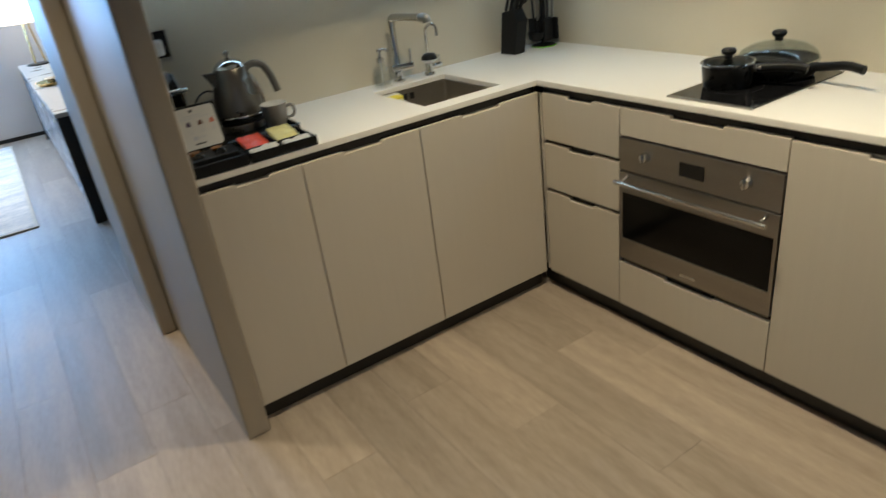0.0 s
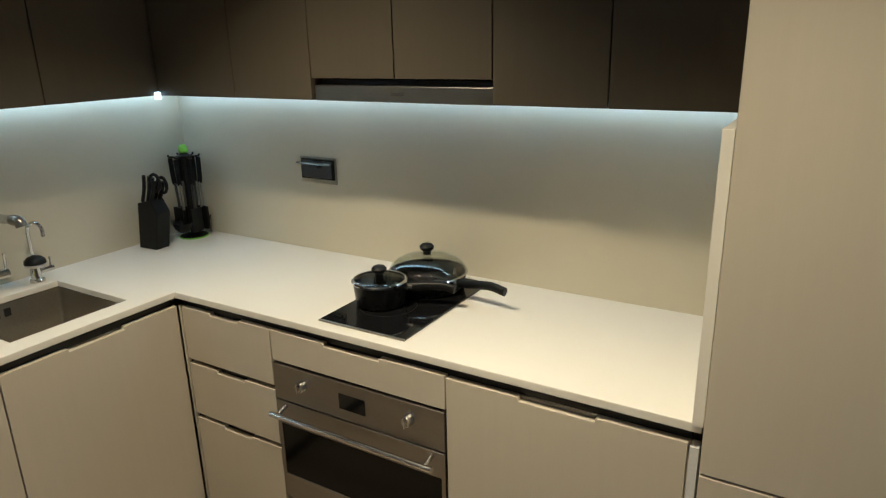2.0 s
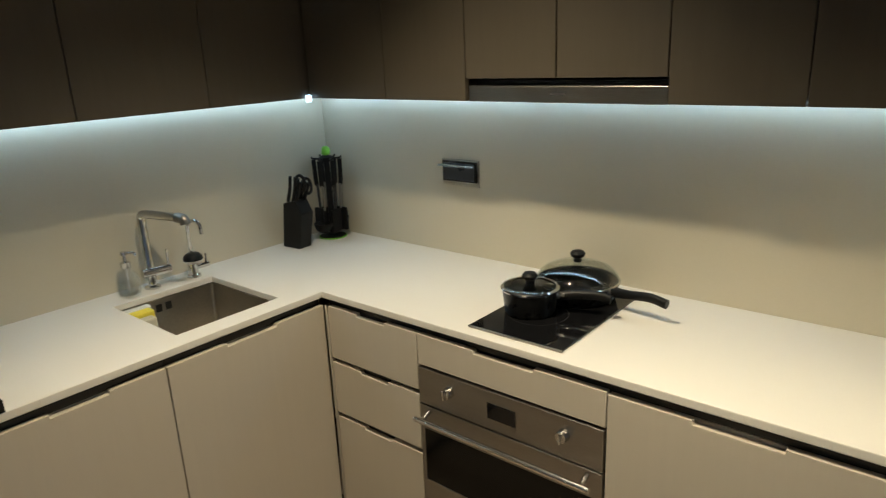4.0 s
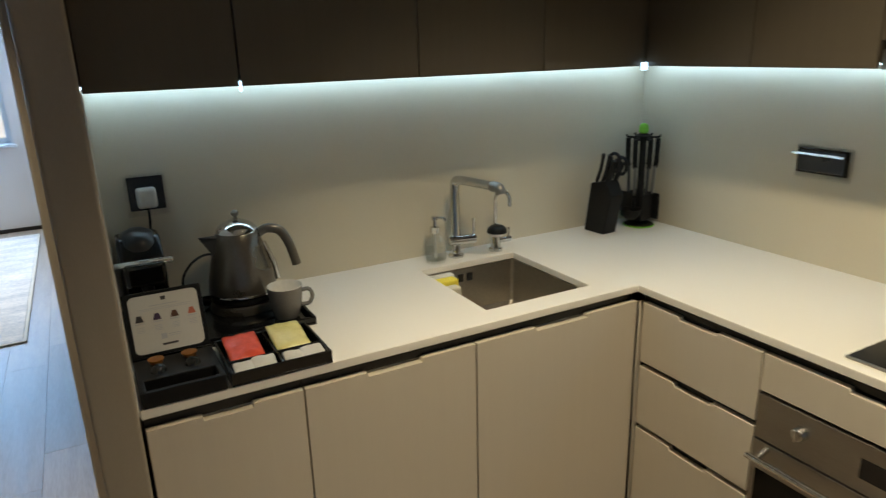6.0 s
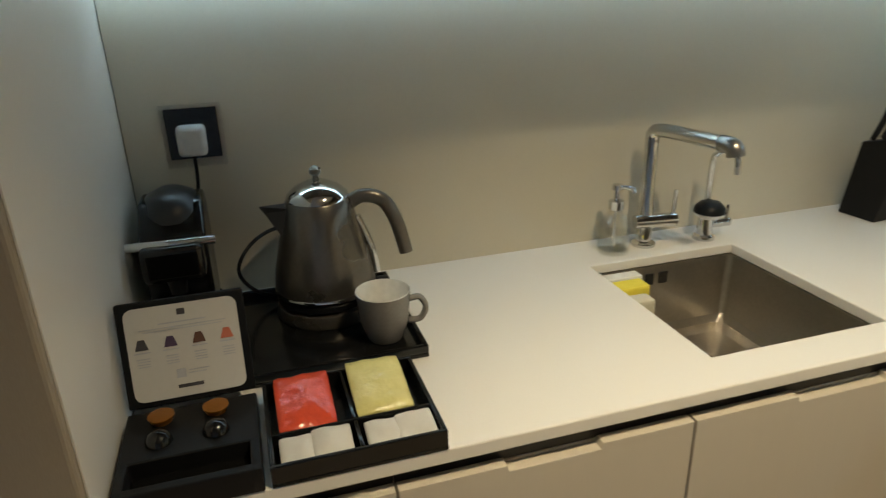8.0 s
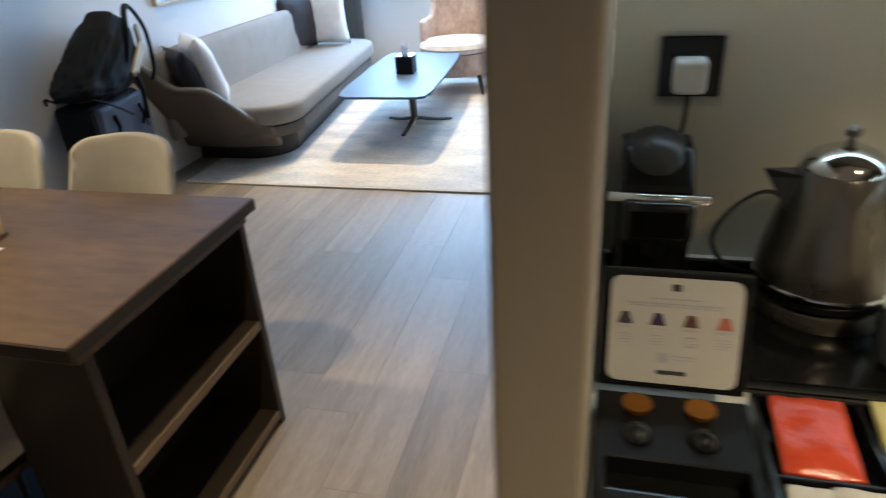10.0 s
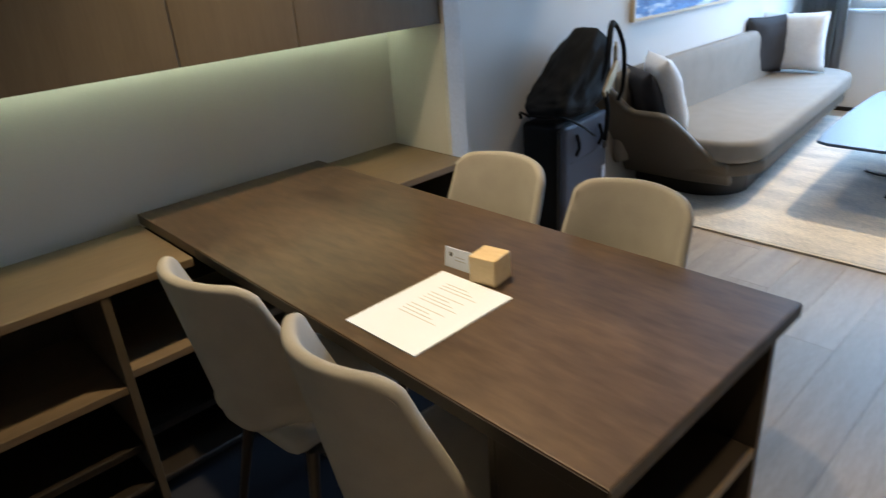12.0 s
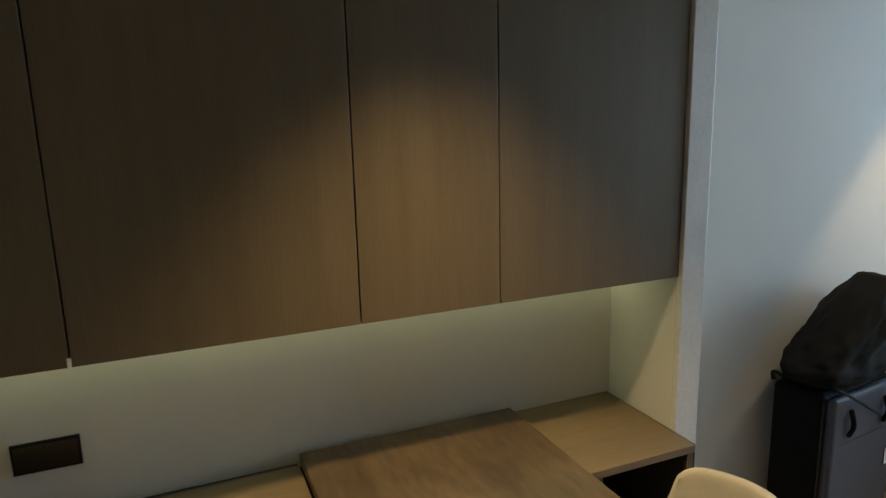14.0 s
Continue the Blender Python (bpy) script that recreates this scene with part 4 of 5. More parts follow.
part("knob", lathe([(0.006, TZ + 0.236), (0.005, TZ + 0.246), (0.010, TZ + 0.251), (0.010, TZ + 0.258), (0.004, TZ + 0.263), (0, TZ + 0.2635)], kx, ky, 18), PEARL, lid)
part("handle", tube([(kx + 0.048, ky - 0.008, TZ + 0.193), (kx + 0.075, ky - 0.012, TZ + 0.206), (kx + 0.108, ky - 0.018, TZ + 0.196), (kx + 0.128, ky - 0.022, TZ + 0.160), (kx + 0.139, ky - 0.024, TZ + 0.118), (kx + 0.143, ky - 0.025, TZ + 0.098)], 0.0125, 14, 6, flat=0.85), PEARL, kettle)
part("handle_foot", tube([(kx + 0.062, ky - 0.01, TZ + 0.170), (kx + 0.082, ky - 0.014, TZ + 0.115), (kx + 0.089, ky - 0.015, TZ + 0.065)], 0.008, 10, 4), CHROME, kettle)
part("switch", box(kx + 0.082, kx + 0.112, ky - 0.03, ky - 0.004, TZ + 0.036, TZ + 0.052, 0.006), BLACK, kettle)
spout = bmesh.new()
tri = [(kx - 0.040, ky - 0.022, TZ + 0.198), (kx - 0.040, ky + 0.022, TZ + 0.198), (kx - 0.098, ky, TZ + 0.203), (kx - 0.066, ky - 0.018, TZ + 0.150), (kx - 0.066, ky + 0.018, TZ + 0.150), (kx - 0.090, ky, TZ + 0.190)]
tv = [spout.verts.new(p) for p in tri]
for f in ((0, 1, 2), (0, 2, 5, 3), (1, 4, 5, 2), (3, 5, 4), (0, 3, 4, 1)):
    spout.faces.new([tv[i] for i in f])
bmesh.ops.recalc_face_normals(spout, faces=spout.faces[:])
part("spout", spout, GREYPLASTIC, kettle)
solid("kettle_cable", tube([(kx - 0.06, ky + 0.06, TZ + 0.004), (kx - 0.12, ky + 0.05, TZ + 0.03), (kx - 0.145, ky + 0.03, TZ + 0.085), (kx - 0.11, ky + 0.06, TZ + 0.125), (kx - 0.05, ky + 0.12, TZ + 0.12), (kx + 0.0, ky + 0.13, TZ + 0.06)], 0.0035, 8), BLACK, "coiled black kettle cable behind the kettle", "cable")

machine = thing("coffee_machine", "compact black capsule coffee machine with chrome bar", "coffee machine", (-1.803, -0.16, TZ))
mx = -1.805
part("base", box(mx - 0.054, mx + 0.054, -0.3020, -0.035, TZ, TZ + 0.022, 0.008, 3), GLOSSBLACK, machine)
part("drip_grid", box(mx - 0.045, mx + 0.045, -0.2970, -0.1920, TZ + 0.0222, TZ + 0.030, 0.002), BLACK, machine)
for k in range(6):
    part("grid_bar", box(mx - 0.042, mx + 0.042, -0.2890 + 0.016 * k, -0.2830 + 0.016 * k, TZ + 0.0302, TZ + 0.033, 0.001), GREYPLASTIC, machine)
part("body", prism([(-0.1870, TZ + 0.022), (-0.04, TZ + 0.022), (-0.04, TZ + 0.20), (-0.07, TZ + 0.225), (-0.13, TZ + 0.225), (-0.1870, TZ + 0.18)], "x", mx - 0.05, mx + 0.05, 0.008, 3), GLOSSBLACK, machine)
part("head", box(mx - 0.046, mx + 0.046, -0.2420, -0.195, TZ + 0.125, TZ + 0.182, 0.010, 3), GLOSSBLACK, machine)
part("outlet", lathe([(0.012, TZ + 0.10), (0.016, TZ + 0.128)], mx, -0.2190, 16), BLACK, machine)
part("dome", turned(lathe([(0.052, 0), (0.050, 0.014), (0.038, 0.034), (0.018, 0.044), (0, 0.046)], seg=30), Matrix.Translation((mx, -0.105, TZ + 0.195)) @ Matrix.Diagonal((1, 1.25, 1, 1))), GREYPLASTIC, machine, "grey domed top")
part("lever", tube([(mx - 0.064, -0.2120, TZ + 0.180), (mx, -0.222, TZ + 0.182), (mx + 0.064, -0.2120, TZ + 0.178)], 0.007, 12), CHROME, machine, "chrome lever bar")
part("water_tank", box(mx - 0.045, mx + 0.045, -0.040, -0.012, TZ + 0.02, TZ + 0.19, 0.008), BLACK, machine)

mug = thing("coffee_mug", "grey stoneware mug with white inside", "mug", (-1.497, -0.2920, TZ))
ux, uy = -1.497, -0.2920
part("body", lathe([(0, TZ), (0.027, TZ), (0.031, TZ + 0.006), (0.040, TZ + 0.035), (0.0445, TZ + 0.084), (0.0425, TZ + 0.0825), (0.0375, TZ + 0.035), (0.0265, TZ + 0.0072), (0, TZ + 0.0062)], ux, uy, 32), CERAMIC, mug)
part("inside", lathe([(0.0445, TZ + 0.0842), (0.0435, TZ + 0.0855), (0.042, TZ + 0.084), (0.037, TZ + 0.035), (0.026, TZ + 0.008), (0, TZ + 0.007)], ux, uy, 32, cap=False), CERAMICWHITE, mug)
part("handle", tube([(ux + 0.040, uy - 0.006, TZ + 0.066), (ux + 0.058, uy - 0.010, TZ + 0.068), (ux + 0.067, uy - 0.012, TZ + 0.050), (ux + 0.058, uy - 0.010, TZ + 0.030), (ux + 0.039, uy - 0.006, TZ + 0.028)], 0.005, 10, 5, flat=1.3), CERAMIC, mug)

capsules = thing("capsule_box", "open black capsule box with printed lid", "box", (-1.788, -0.5070, TOP))
b0, b1 = -1.870, -1.707
part("tray", cell_slab((b0, b0 + 0.012, b1 - 0.012, b1), (-0.5900, -0.5770, -0.5320, -0.4270), [(i, j) for i in range(3) for j in range(3) if (i, j) != (1, 1)], "z", TOP + 0.0005, TOP + 0.034, 0.002), BLACK, capsules)
part("slot_floor", box(b0 + 0.012, b1 - 0.012, -0.5770, -0.5320, TOP + 0.001, TOP + 0.010), GLOSSBLACK, capsules)
lidm = Matrix.Translation((0, -0.4150, TOP + 0.032)) @ Matrix.Rotation(radians(-17), 4, "X")
lidp = part("lid", turned(cell_slab((b0, b0 + 0.008, b1 - 0.008, b1), (0, 0.008, 0.134, 0.142), [(i, j) for i in range(3) for j in range(3)], "y", 0.0, 0.012, 0.003), lidm), BLACK, capsules, "upright black lid")


def rounded(u0, u1, v0, v1, r):
    pts = []
    for cx, cy, a0 in ((u1 - r, v1 - r, 0), (u0 + r, v1 - r, 90), (u0 + r, v0 + r, 180), (u1 - r, v0 + r, 270)):
        pts += [(cx + r * math.cos(radians(a0 + 22.5 * k)), cy + r * math.sin(radians(a0 + 22.5 * k))) for k in range(5)]
    return pts


card = part("card", turned(prism(rounded(b0 + 0.010, b1 - 0.010, 0.008, 0.134, 0.012), "y", -0.0015, -0.0002), lidm), CARD, lidp, "white printed card")
bc = (b0 + b1) / 2


def mark(name, u0, u1, v0, v1, m):
    ORIGIN.setdefault(lidp, ORIGIN[capsules])
    part(name, turned(box(u0, u1, -0.0024, -0.0016, v0, v1), lidm), m, lidp, smooth=0)


mark("print_mark", bc - 0.005, bc + 0.005, 0.119, 0.127, INKDARK)
mark("text_bar", bc - 0.03, bc + 0.03, 0.109, 0.1105, INK)
mark("text_bar", bc - 0.055, bc + 0.055, 0.1035, 0.1045, INK)
mark("text_bar", bc - 0.05, bc + 0.05, 0.100, 0.101, INK)
for k, ink in enumerate((INKDARK, INKPURPLE, INKBROWN, INKRED)):
    c = bc - 0.054 + 0.036 * k
    part("capsule_icon", turned(prism([(c - 0.0085, 0.078), (c + 0.0085, 0.078), (c + 0.006, 0.086), (c + 0.004, 0.092), (c - 0.004, 0.092), (c - 0.006, 0.086)], "y", -0.0024, -0.0016), lidm), ink, lidp, smooth=0)
    mark("text_bar", c - 0.010, c + 0.010, 0.0735, 0.0748, INK)
    for r in range(4):
        mark("text_bar", c - 0.008 + 0.001 * (r % 2), c + 0.008, 0.0655 - 0.0035 * r, 0.0665 - 0.0035 * r, INK)
mark("print_mark", bc - 0.016, bc - 0.004, 0.034, 0.046, INK)
mark("text_bar", bc + 0.0, bc + 0.026, 0.042, 0.0432, INK)
mark("text_bar", bc + 0.0, bc + 0.022, 0.038, 0.0392, INK)
mark("print_mark", bc - 0.016, bc + 0.016, 0.020, 0.0245, INKDARK)
for x, topm in ((bc - 0.037, ORANGE), (bc + 0.030, ORANGE)):
    cap = thing("coffee_capsule", "amber-topped coffee capsule in the box", "capsule", (x, -0.4570, TOP + 0.034), "coffee capsules")
    part("cup", lathe([(0, TOP + 0.0345), (0.013, TOP + 0.0345), (0.015, TOP + 0.042)], x, -0.4550, 20), ORANGE, cap)
    part("foil", lathe([(0.0165, TOP + 0.042), (0.0165, TOP + 0.0435), (0, TOP + 0.044)], x, -0.4550, 20), topm, cap)
    cap = thing("coffee_capsule", "dark coffee capsule lying in the box", "capsule", (x, -0.4970, TOP + 0.034), "coffee capsules")
    part("cup", lathe([(0.0165, TOP + 0.0345), (0.015, TOP + 0.040), (0.011, TOP + 0.046), (0.004, TOP + 0.049), (0, TOP + 0.0495)], x, -0.4990, 20), GLOSSBLACK, cap)

tea = thing("tea_tray", "black divided tea tray", "tray", (-1.586, -0.4970, TOP))
t0, t1 = -1.699, -1.482
part("base", box(t0, t1, -0.5890, -0.3990, TOP + 0.0005, TOP + 0.005), GLOSSBLACK, tea)
for b in ((t0, t1, -0.5890, -0.5830), (t0, t1, -0.4050, -0.3990), (t0, t0 + 0.006, -0.5830, -0.4050), (t1 - 0.006, t1, -0.5830, -0.4050), (t0 + 0.006, t1 - 0.006, -0.5290, -0.5240), (-1.591, -1.586, -0.5240, -0.4050), (-1.591, -1.586, -0.5830, -0.5290)):
    part("divider", box(*b, TOP + 0.005, TOP + 0.030, 0.0015), GLOSSBLACK, tea)


def packet(name, label, x0, x1, y0, y1, z, tilt, m):
    bm = pad(-(x1 - x0) / 2, (x1 - x0) / 2, -(y1 - y0) / 2, (y1 - y0) / 2, -0.004, 0.004, 0.003, 0.004, 8)
    for v in bm.verts:
        v.co.z += 0.0045 * noise.noise(v.co * 45 + Vector((x0 * 90, 0, 0)))
    turned(bm, Matrix.Translation(((x0 + x1) / 2, (y0 + y1) / 2, z)) @ Matrix.Rotation(radians(tilt), 4, "X"))
    solid(name, bm, m, label, "sachet", group="tea and sugar sachets", smooth=70)


packet("tea_bag", "red foil tea bag in the tray", -1.684, -1.609, -0.5170, -0.4150, TOP + 0.030, 11, REDFOIL)
packet("tea_bag", "pale yellow foil tea bag in the tray", -1.583, -1.506, -0.5170, -0.4130, TOP + 0.033, 11, YELLOWFOIL)
for x0, x1, zz in ((-1.686, -1.643, 0.018), (-1.646, -1.597, 0.022), (-1.579, -1.536, 0.018), (-1.539, -1.491, 0.021)):
    packet("sugar_sachet", "white paper sugar sachet in the tray", x0, x1, -0.5790, -0.5320, TOP + zz, 16, CARD)

# ---- dining corner ----
DT = 0.770
table = thing("dining_table", "dark walnut dining table with open shelves in its end", "table", (-3.73, 0.095, 0))
part("tabletop", box(-4.614, -2.814, -0.266, 0.446, DT - 0.034, DT, 0.003), WALNUT, table)
# Bands added to put the shade on the tabletop edges into colour.
part("edge_band", box(-4.18, -2.8125, -0.269, -0.2665, DT - 0.033, DT - 0.003, 0.001), SHADED_WOOD, table, "front edge band darkened as in shade")
part("edge_band", box(-2.8135, -2.811, -0.2655, 0.445, DT - 0.033, DT - 0.003, 0.001), SHADED_WOOD, table)
part("groove", box(-4.15, -2.850, -0.225, 0.410, DT - 0.044, DT - 0.0345), PLINTH, table)
part("apron", box(-4.15, -2.836, -0.235, 0.425, DT - 0.066, DT - 0.0445, 0.002), WALNUT, table)
# End box takes the shade-darkened wood so its inside looks unlit.
part("end_panel", box(-3.085, -2.842, -0.215, -0.190, 0.0, DT - 0.067, 0.002), SHADED_WOOD, table)
part("end_panel", box(-3.085, -2.842, 0.395, 0.420, 0.0, DT - 0.067, 0.002), SHADED_WOOD, table)
part("back_panel", box(-3.105, -3.086, -0.215, 0.420, 0.0, DT - 0.067, 0.002), SHADED_WOOD, table)
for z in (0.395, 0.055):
    board = part("shelf", box(-3.085, -2.850, -0.1895, 0.3945, z - 0.026, z, 0.002), SHADED_WOOD, table)
    # Strip in a lighter wood paints the light caught by the shelf edge.
    part("front_edge", box(-2.8498, -2.843, -0.1895, 0.3945, z - 0.027, z + 0.001, 0.0015), SHELF_WOOD, board, "shelf front edge lightened to look lit")

# Thin navy sheet added to darken the floor under the table.
solid("dining_rug", box(-4.28, -3.115, -0.98, 0.72, 0.0012, 0.0048, 0.001), NAVYSHEET, "dark navy sheet on the floor under the dining table", "rug")
bench = thing("sideboard", "low brown wood sideboard with open compartments under the wall lights", "sideboard", (-4.44, -0.6, 0))
BT, BX = 0.736, -4.197
part("top", box(-4.6055, BX, -2.4, -0.270, BT - 0.025, BT, 0.002), SHELF_WOOD, bench)
part("top", box(-4.644, BX, 0.448, 0.862, BT - 0.025, BT, 0.002), SHELF_WOOD, bench)
# Black strip stands in for the wall cabinets' shadow along the wall.
part("rear_gap", box(-4.644, -4.606, -2.4, -0.270, BT - 0.025, BT - 0.014), PLINTH, bench)
# Back, bottom, dividers and low shelves coloured darker for shade in the compartments.
part("back_panel", box(-4.644, -4.632, -2.4, 0.862, 0.0, BT - 0.026), SHADED_WOOD, bench)
for y in (-2.4, -1.46, -0.535, 0.03, 0.50, 0.836):
    part("divider", box(-4.631, BX - 0.003, y, y + 0.024, 0.0, BT - 0.026, 0.0015), WALNUT_UP, bench)
part("bottom", box(-4.631, BX - 0.012, -2.376, 0.836, 0.055, 0.08), SHADED_WOOD, bench)
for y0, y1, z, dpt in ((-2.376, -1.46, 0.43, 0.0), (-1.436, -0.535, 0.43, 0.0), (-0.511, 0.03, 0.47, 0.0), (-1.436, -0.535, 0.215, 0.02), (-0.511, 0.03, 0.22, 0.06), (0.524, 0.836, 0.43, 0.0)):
    part("shelf", box(-4.631, BX - 0.006 - dpt, y0 + 0.0005, y1 - 0.0005, z - 0.024, z, 0.0015), SHADED_WOOD if z < 0.3 else SHELF_WOOD, bench)
part("kick_board", box(-4.30, -4.285, -2.4, 0.860, 0, 0.054), PLINTH, bench)
part("end_panel", box(-4.631, BX - 0.001, 0.8625, 0.865, 0, BT), WALNUT_UP, bench)

dup = (-2.40, -1.90, -1.345, -0.777, -0.137, 0.254, 0.872)
for a, b in zip(dup, dup[1:]):
    c = thing("upper_cabinet", "dark walnut wall cabinet over the sideboard", "cabinet", (-4.5, (a + b) / 2, 1.25), "dining wall cabinets")
    part("body", box(-4.644, -4.332, a + 0.001, b - 0.001, 1.252, CEIL - 0.02), WALNUT_UP, c)
    part("door", box(-4.330, -4.311, a + 0.002, b - 0.002, 1.240, CEIL - 0.03, 0.0012), WALNUT_UP, c)
for y0, y1, x1, label in ((0.874, 0.962, -4.298, "white upright panel ending the dining niche"), (-2.46, -2.402, -4.20, "white upright panel at the far niche end")):
    upright = thing("upright_divider", label, "divider", (-4.47, (y0 + y1) / 2, 0))
    part("panel", box(-4.644, x1 - 0.0205, y0, y1, 0, CEIL), PAINT, upright)
    part("front_edge", box(x1 - 0.020, x1, y0 - 0.001, y1 + 0.001, 0, CEIL, 0.003), ALU, upright, "smooth white front edge")
strip = thing("led_strip", "soft greenish white light strip in the dining niche", "light", (-4.63, -0.7, 1.25), "light strips")
part("diffuser", box(-4.616, -4.598, -2.38, 0.86, 1.2405, 1.248), LEDG, strip)
part("profile", box(-4.621, -4.593, -2.38, 0.86, 1.248, 1.2515), ALU, strip)
solid("led_end_cap", box(-4.3115, -4.307, -0.783, -0.775, 1.237, 1.262, 0.001), WHITEPLASTIC, "small white clip at the cabinet joint", "clip")
sk = thing("wall_socket", "flat black double socket above the sideboard", "socket", (-4.66, -0.90, 0.86))
part("faceplate", box(-4.6445, -4.637, -0.988, -0.828, 0.862, 0.946, 0.0015), BLACK, sk)
for y in (-0.981, -0.9065):
    part("outlet", box(-4.6365, -4.6355, y, y + 0.072, 0.869, 0.939), GLOSSBLACK, sk)


def shell(across, up, fn, thick):
    """A thick sheet from fn(a, v), a across in -1..1, v up in 0..1."""
    bm = bmesh.new()
    g = [[bm.verts.new(fn(-1 + 2 * i / across, j / up)) for j in range(up + 1)] for i in range(across + 1)]
    for i in range(across):
        for j in range(up):
            bm.faces.new((g[i][j], g[i + 1][j], g[i + 1][j + 1], g[i][j + 1]))
    bmesh.ops.recalc_face_normals(bm, faces=bm.faces[:])
    bmesh.ops.solidify(bm, geom=bm.faces[:], thickness=thick)
    rim = [e for e in bm.edges if e.is_manifold and e.calc_face_angle(0) > 0.9]
    bmesh.ops.bevel(bm, geom=rim, offset=thick * 0.42, segments=3, profile=0.5, affect="EDGES")
    bmesh.ops.recalc_face_normals(bm, faces=bm.faces[:])
    return bm


def chair_back(a, v):
    """A bucket: from under the seat it sweeps back, then rises and wraps forward at the sides."""
    b = min(1, v / 0.30)
    u = max(0, (v - 0.30) / 0.70)
    top = 0.890 - 0.010 * a * a - 0.032 * (max(0, abs(a) - 0.74) / 0.26) ** 2.6
    arc = b * math.pi / 2
    z_low = 0.385 + 0.105 * (1 - math.cos(arc)) + 0.055 * a * a * (1 - b * 0.2)
    y_low = 0.10 - 0.295 * math.sin(arc) ** 0.8
    z = z_low + (top - z_low) * u
    w = 0.100 + 0.094 * math.sin(arc) ** 0.7 + 0.006 * math.sin(u * math.pi) - 0.012 * u * u
    y = y_low - 0.062 * u + (0.165 * (1 - 0.50 * u)) * a * a * b
    return (a * w, y, z)


def dining_chair():
    ch = thing("dining_chair", "beige upholstered dining chair tucked at the walnut table", "chair", (0, 0, 0), "chairs round the table", local=True)
    part("backrest", shell(36, 18, chair_back, 0.030), FABRIC, ch, smooth=60)
    part("seat", pad(-0.185, 0.185, -0.15, 0.225, 0.405, 0.478, 0.035, 0.012, 8), FABRIC, ch, smooth=70)
    part("seat_frame", box(-0.15, 0.15, -0.08, 0.18, 0.352, 0.372, 0.004), LEGWOOD, ch)
    for x in (-1, 1):
        for y, lean in ((0.16, 0.02), (-0.07, -0.08)):
            part("leg", tube([(x * 0.135, y, 0.365), (x * 0.180, y + lean, 0.0)], 0.017, 10, 1, taper=0.6), LEGWOOD, ch)
    return ch


first = dining_chair()
first.matrix_basis = pose(-3.285, -0.212, 0, 0, 0, -4)
copy_thing(first, pose(-3.790, -0.236, 0, 0, 0, 6))
copy_thing(first, pose(-3.757, 0.390, 0, 0, 0, 180))
copy_thing(first, pose(-3.294, 0.385, 0, 0, 0, 179))

# things on the table
sheet = thing("menu_sheet", "white printed sheet lying on the dining table", "paper", (-3.398, -0.076, DT), local=True)
sheet.rotation_euler = (0, 0, radians(1))
part("page", box(-0.111, 0.111, -0.150, 0.150, 0.0005, 0.0035, 0.0003), PAPER, sheet, smooth=0)
for r in range(13):
    if r in (3, 8):
        continue
    ln = 0.07 + 0.045 * ((r * 7) % 5) / 4
    part("text_bar", box(-0.055, -0.055 + ln, 0.105 - 0.0125 * r, 0.1070 - 0.0125 * r, 0.0036, 0.0039), INK, sheet, smooth=0)
cube = solid("wooden_block", box(-0.036, 0.036, -0.036, 0.036, 0, 0.068, 0.003), WOODBLOCK, "small pale maple wood block on the table", "block")
cube.matrix_basis = pose(-3.394, 0.116, DT + 0.0005, 0, 0, 10)
cardh = thing("table_card", "small white printed card standing by the wood block", "card", (-3.490, 0.104, DT), local=True)
cardh.rotation_euler = (radians(-8), 0, radians(4))
part("card", box(-0.045, 0.040, -0.001, 0.001, 0.0003, 0.052), PAPER, cardh, smooth=0)
part("print_mark", box(-0.030, -0.020, -0.0018, -0.0011, 0.030, 0.040), INKDARK, cardh, smooth=0)
for r in range(2):
    part("text_bar", box(-0.012, 0.022, -0.0018, -0.0011, 0.030 - 0.008 * r, 0.032 - 0.008 * r), INK, cardh, smooth=0)

# ---- living room ----
rug = thing("area_rug", "cream distressed pattern rug under the coffee table", "rug", (-3.42, 3.727, 0))
part("rug_field", box(-4.44, -2.360, 2.375, 5.113, 0.0015, 0.012, 0.003), RUG, rug)
part("binding", cell_slab((-4.46, -4.4405, -2.3595, -2.340), (2.356, 2.375, 5.114, 5.132), [(i, j) for i in range(3) for j in range(3) if (i, j) != (1, 1)], "z", 0.0015, 0.011, 0.002), RUGEDGE, rug, "tan bound edge")

sofa = thing("sofa", "grey taupe chaise sofa with a curved end shell", "sofa", (-4.3, 3.803, 0))
def seat_outline(inset, y0=2.631, y1=5.10, front=-3.83, rc=0.26):
    pts = [(-4.60, y1 - inset), (-4.60, y0 + inset)]
    f = front - inset
    for k in range(7):
        a = radians(-90 + 15 * k)
        pts.append((f - rc + rc * math.cos(a), y0 + inset + rc + rc * math.sin(a)))
    for k in range(7):
        a = radians(15 * k)
        pts.append((f - 0.20 - rc + rc * math.cos(a), y1 - inset - rc + rc * math.sin(a)))
    return pts


part("seat_cushion", prism(seat_outline(0.0), "z", 0.275, 0.405, 0.035, 4), SOFA, sofa, smooth=60)
part("base", prism(seat_outline(0.02), "z", 0.195, 0.270, 0.012, 2), SOFASHELL, sofa)
part("plinth", prism(seat_outline(0.16), "z", 0.0125, 0.194, 0.0), PLINTH, sofa)
part("backrest", pad(-4.640, -4.55, 2.535, 5.089, 0.20, 0.775, 0.045, 0.0, 10), SOFA, sofa, smooth=70)


